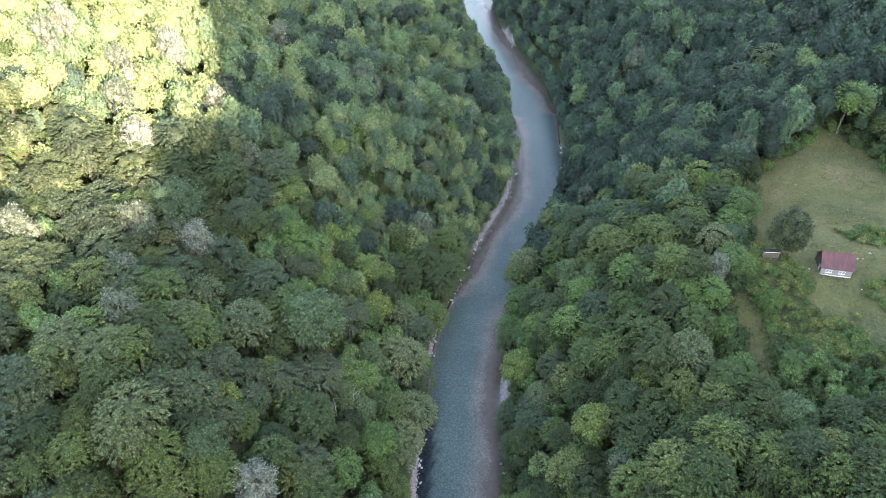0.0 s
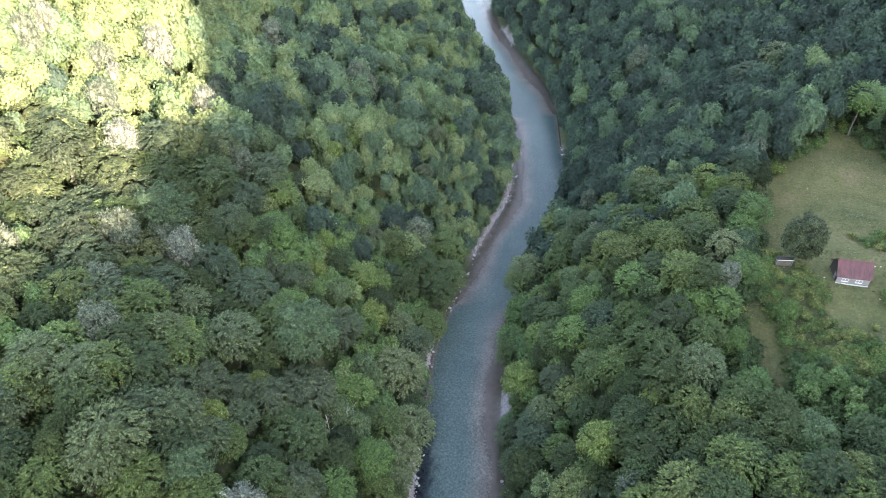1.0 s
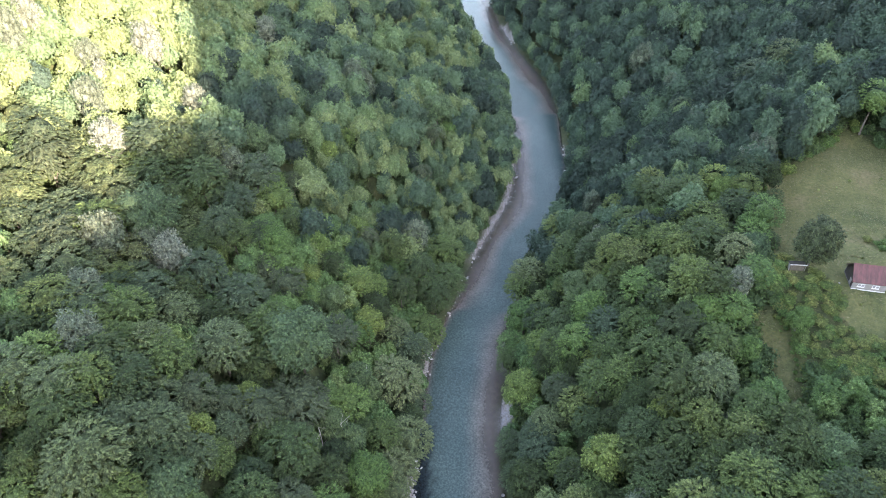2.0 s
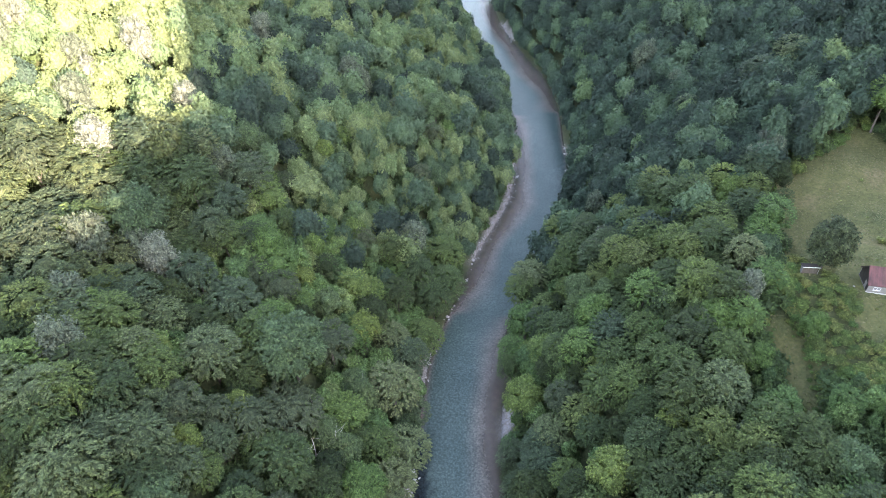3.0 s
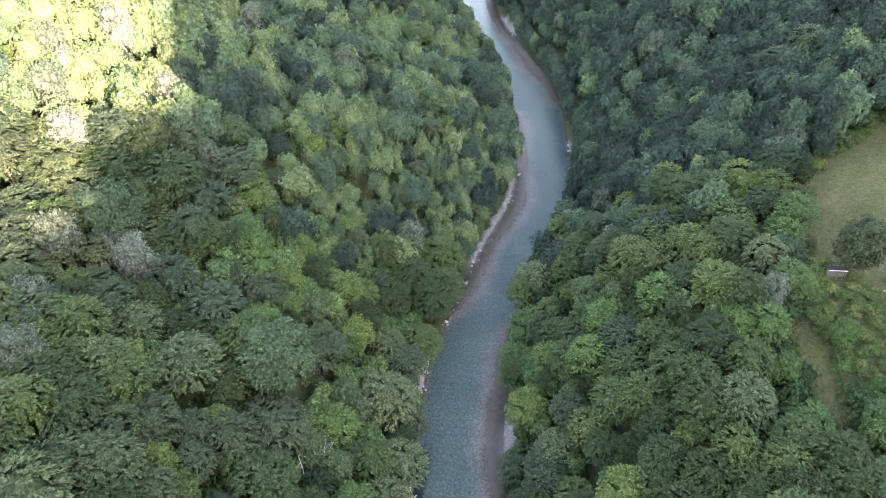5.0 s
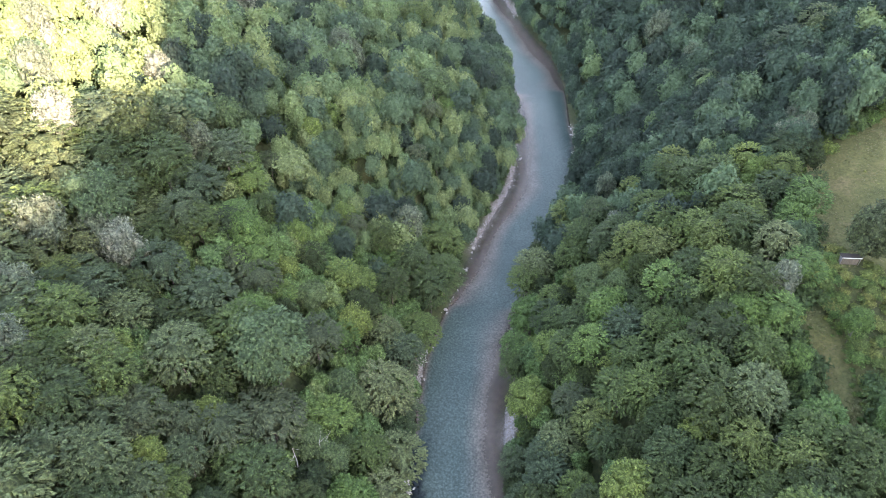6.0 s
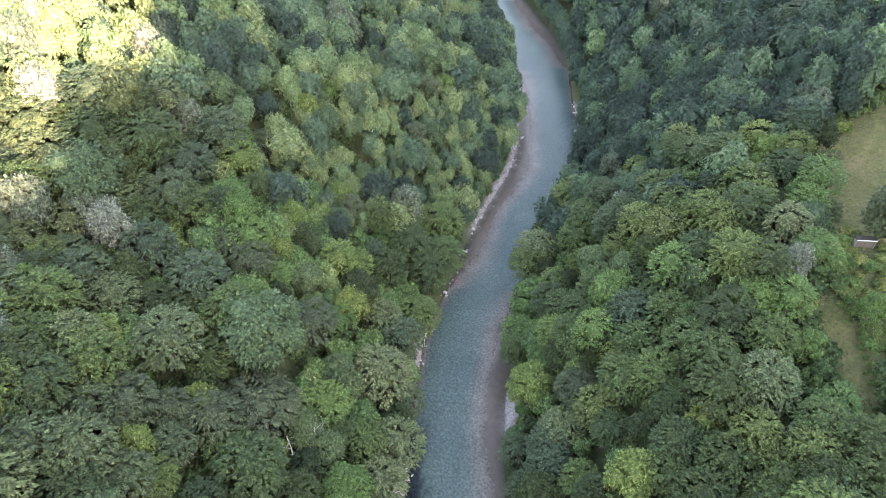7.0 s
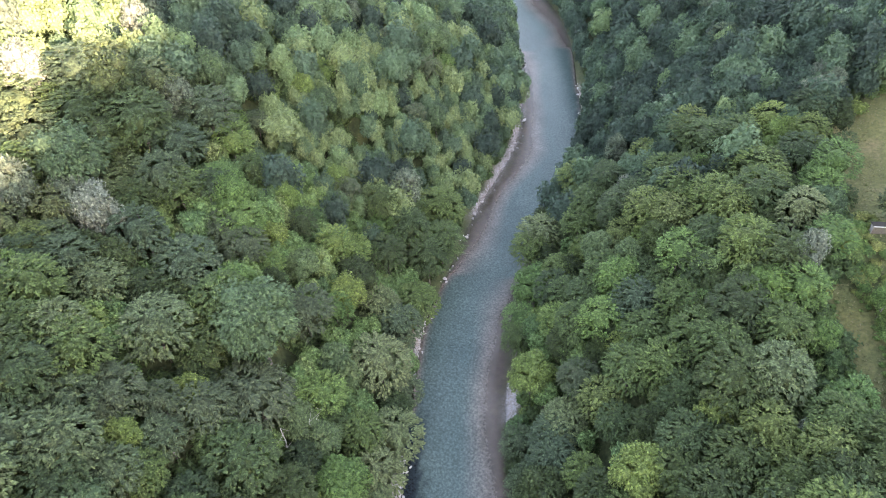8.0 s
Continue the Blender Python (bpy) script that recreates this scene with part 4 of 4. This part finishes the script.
while placed < 64:
    x, y = bush_rng.uniform(80, 150), bush_rng.uniform(128, 194)
    if -1.0 < float(outside(x, y, MEADOW)) < 2.0 and y + 0.9 * x > 215:
        k = bush_rng.uniform(0.8, 2.0)
        copy_thing(bush_rng.choice(green), pose(x, y, float(ground(x, y)), 0, 0, bush_rng.uniform(0, 360)) @ Matrix.Diagonal((k, k, k * bush_rng.uniform(0.9, 1.3), 1)))
        placed += 1
for base in yellow + green:
    for o in (*base.children_recursive, base):
        bpy.data.objects.remove(o)

# grass tufts
blade, blt, blb = material("meadow_grass_blades", 0.8)
blb.inputs["Subsurface Weight"].default_value = 0.0
blg = blt.nodes.new("ShaderNodeNewGeometry")
blt.links.new(ramp(blt, blg.outputs["Random Per Island"], [(0, (0.084, 0.102, 0.038)), (0.5, (0.112, 0.124, 0.046)), (0.85, (0.180, 0.160, 0.078)), (1, (0.205, 0.180, 0.098))]), blb.inputs["Base Color"])
GR = np.random.RandomState(12)
tx, ty = GR.uniform(68, 160, 90000), GR.uniform(86, 195, 90000)
tx, ty = np.concatenate([tx, GR.uniform(-32, -12, 900)]), np.concatenate([ty, GR.uniform(186, 202, 900)])
lush = (open_land(tx, ty) > 0.4) & (GR.rand(len(tx)) < 0.62 + 0.4 * waves(tx, ty, 9, 14)) & ((np.abs(tx - 100.7) > 4.2) | (np.abs(ty - 123.1) > 3.6))
tx, ty = tx[lush], ty[lush]
tz = ground(tx, ty)
n = len(tx)
foot = np.stack([tx, ty, tz - 0.03], 1)
a = GR.uniform(0, 6.28, n)
side = np.stack([np.cos(a), np.sin(a), np.zeros(n)], 1) * GR.uniform(0.08, 0.30, (n, 1))
tip = foot + np.stack([GR.normal(0, 0.3, n), GR.normal(0, 0.3, n), GR.uniform(0.10, 0.28, n)], 1)
tagged(link("meadow_grass", np.stack([foot - side, foot + side, tip], 1).reshape(-1, 3), np.arange(n * 3).reshape(-1, 3), blade),
       "uneven dry and green grass on the meadow", "grass", kind="stuff")


# ---- stones along the water ----
def stone(seed):
    r = np.random.RandomState(seed)
    v, f = ico(2)
    bend = r.normal(0, 1, (4, 3))
    amp = 1 + 0.13 * np.sin(v @ bend.T * 1.8 + r.uniform(0, 6, 4)).sum(1, keepdims=True)
    v = v * amp * np.array([1.0, r.uniform(0.65, 0.95), r.uniform(0.45, 0.7)])
    return tagged(link("boulder", v, f, limestone), "pale limestone boulder on the river bank", "boulder", "boulders along the river")


STONES = [stone(s) for s in range(200, 206)]
rock_rng = random.Random(8)


def boulders(count, y0, y1, edge, side, near, far, small, large):
    for _ in range(count):
        y = rock_rng.uniform(y0, y1)
        x = float(glide(y, BANK_Y, edge)) + side * rock_rng.uniform(near, far)
        k = small + (large - small) * rock_rng.random() ** 2.5
        z = max(float(ground(x, y)), -0.25)
        copy_thing(rock_rng.choice(STONES), pose(x, y, z + 0.1 * k, rock_rng.uniform(-20, 20), rock_rng.uniform(-20, 20), rock_rng.uniform(0, 360)) @ Matrix.Diagonal((k, k, k, 1)))


boulders(60, 126, 146, BANK_L, -1, -1.2, 0.8, 0.16, 0.60)
boulders(56, 82, 106, BANK_L, -1, -1.6, 0.8, 0.16, 0.65)
boulders(26, 150, 186, BANK_L, -1, -0.8, 1.0, 0.20, 0.65)
boulders(48, 186, 305, BANK_L, -1, -1.5, 2.0, 0.25, 0.95)
boulders(20, 240, 264, BANK_R, 1, -1.0, 1.6, 0.25, 0.9)
boulders(16, 376, 404, BANK_R, 1, -1.0, 1.8, 0.3, 1.0)
boulders(12, 80, 112, BANK_R, 1, -0.8, 0.8, 0.2, 0.6)
for x, y, k in ((94.3, 121.4, 0.22), (108.2, 124.4, 0.3), (111.2, 124.9, 0.42), (109.2, 123.8, 0.22), (103.6, 113.2, 0.2)):
    lump = tagged(copy_thing(STONES[int(x) % 6], pose(x, y, float(ground(x, y)) + 0.1, 0, 0, x * 40) @ Matrix.Diagonal((k, k, k, 1))), "pale stone lying in the meadow grass", "boulder", "stones on the meadow")
for base in STONES:
    bpy.data.objects.remove(base)

# pebbles of the gravel bars
PB = np.random.RandomState(17)
cobble = paint("river_cobbles", (0.20, 0.185, 0.18), (0.44, 0.42, 0.415), 0.9, 0.9, 0.5)
pv, pf, pn = [], [], 0
for y0, y1, edge, side, near, far, count in ((186, 305, BANK_L, -1, -0.6, 2.2, 1300), (113, 125, BANK_R, 1, -0.2, 2.3, 700), (378, 402, BANK_R, 1, -0.5, 2.0, 300), (126, 146, BANK_L, -1, -0.8, 1.2, 350), (82, 106, BANK_L, -1, -1.0, 1.6, 350)):
    py = PB.uniform(y0, y1, count)
    px = glide(py, BANK_Y, edge) + side * PB.uniform(near, far, count)
    pz = ground(px, py)
    for x, y, z in zip(px, py, pz):
        k = PB.uniform(0.08, 0.28)
        pv.append(OCT[0] @ np.linalg.qr(PB.normal(0, 1, (3, 3)))[0] * k * np.array([1, 1, 0.6]) + np.array([x, y, z + 0.2 * k]))
        pf.append(OCT[1] + pn)
        pn += 6
tagged(link("gravel", np.concatenate(pv), np.concatenate(pf), cobble), "pale limestone cobbles on the gravel bars", "gravel", kind="stuff")


# ---- dead trees ----
dead_wood = paint("bleached_dead_wood", (0.38, 0.36, 0.33), (0.62, 0.60, 0.56), 2.0, 0.9, 0.3)


def dead_tree(seed, tall):
    r = random.Random(seed)
    root = new("dead_tree")
    bm = bmesh.new()
    p, q = Vector((0, 0, -0.6)), 0.19
    tips = []
    for i in range(5):
        nxt = p + Vector((r.uniform(-0.12, 0.12), r.uniform(-0.12, 0.12), 1)) * tall / 5
        limb(bm, p, nxt, q, q * 0.8, 6)
        tips.append((nxt, q * 0.8))
        p, q = nxt, q * 0.8
    part("trunk", bm, dead_wood, root)
    for p, q in tips[1:]:
        for _ in range(2):
            bm = bmesh.new()
            a = r.uniform(0, 6.28)
            end = p + Vector((math.cos(a), math.sin(a), r.uniform(0.2, 1.1))) * tall * r.uniform(0.1, 0.24)
            limb(bm, p, end, q * 0.6, q * 0.25, 5)
            limb(bm, end, end + Vector((r.uniform(-1, 1), r.uniform(-1, 1), 0.7)) * tall * 0.08, q * 0.25, q * 0.1, 4)
            part("branch", bm, dead_wood, root)
    return tagged(root, "bare bleached dead tree among green crowns", "dead tree")


for i, (x, y, tall) in enumerate(((-29.0, 98.5, 13), (-29.5, 107.5, 13), (-20.1, 116.8, 12), (-24.5, 101.5, 13), (-52, 176, 14))):
    snag = dead_tree(300 + i, tall)
    snag.matrix_world = pose(x, y, float(ground(x, y)), 0, 0, 47 * i)
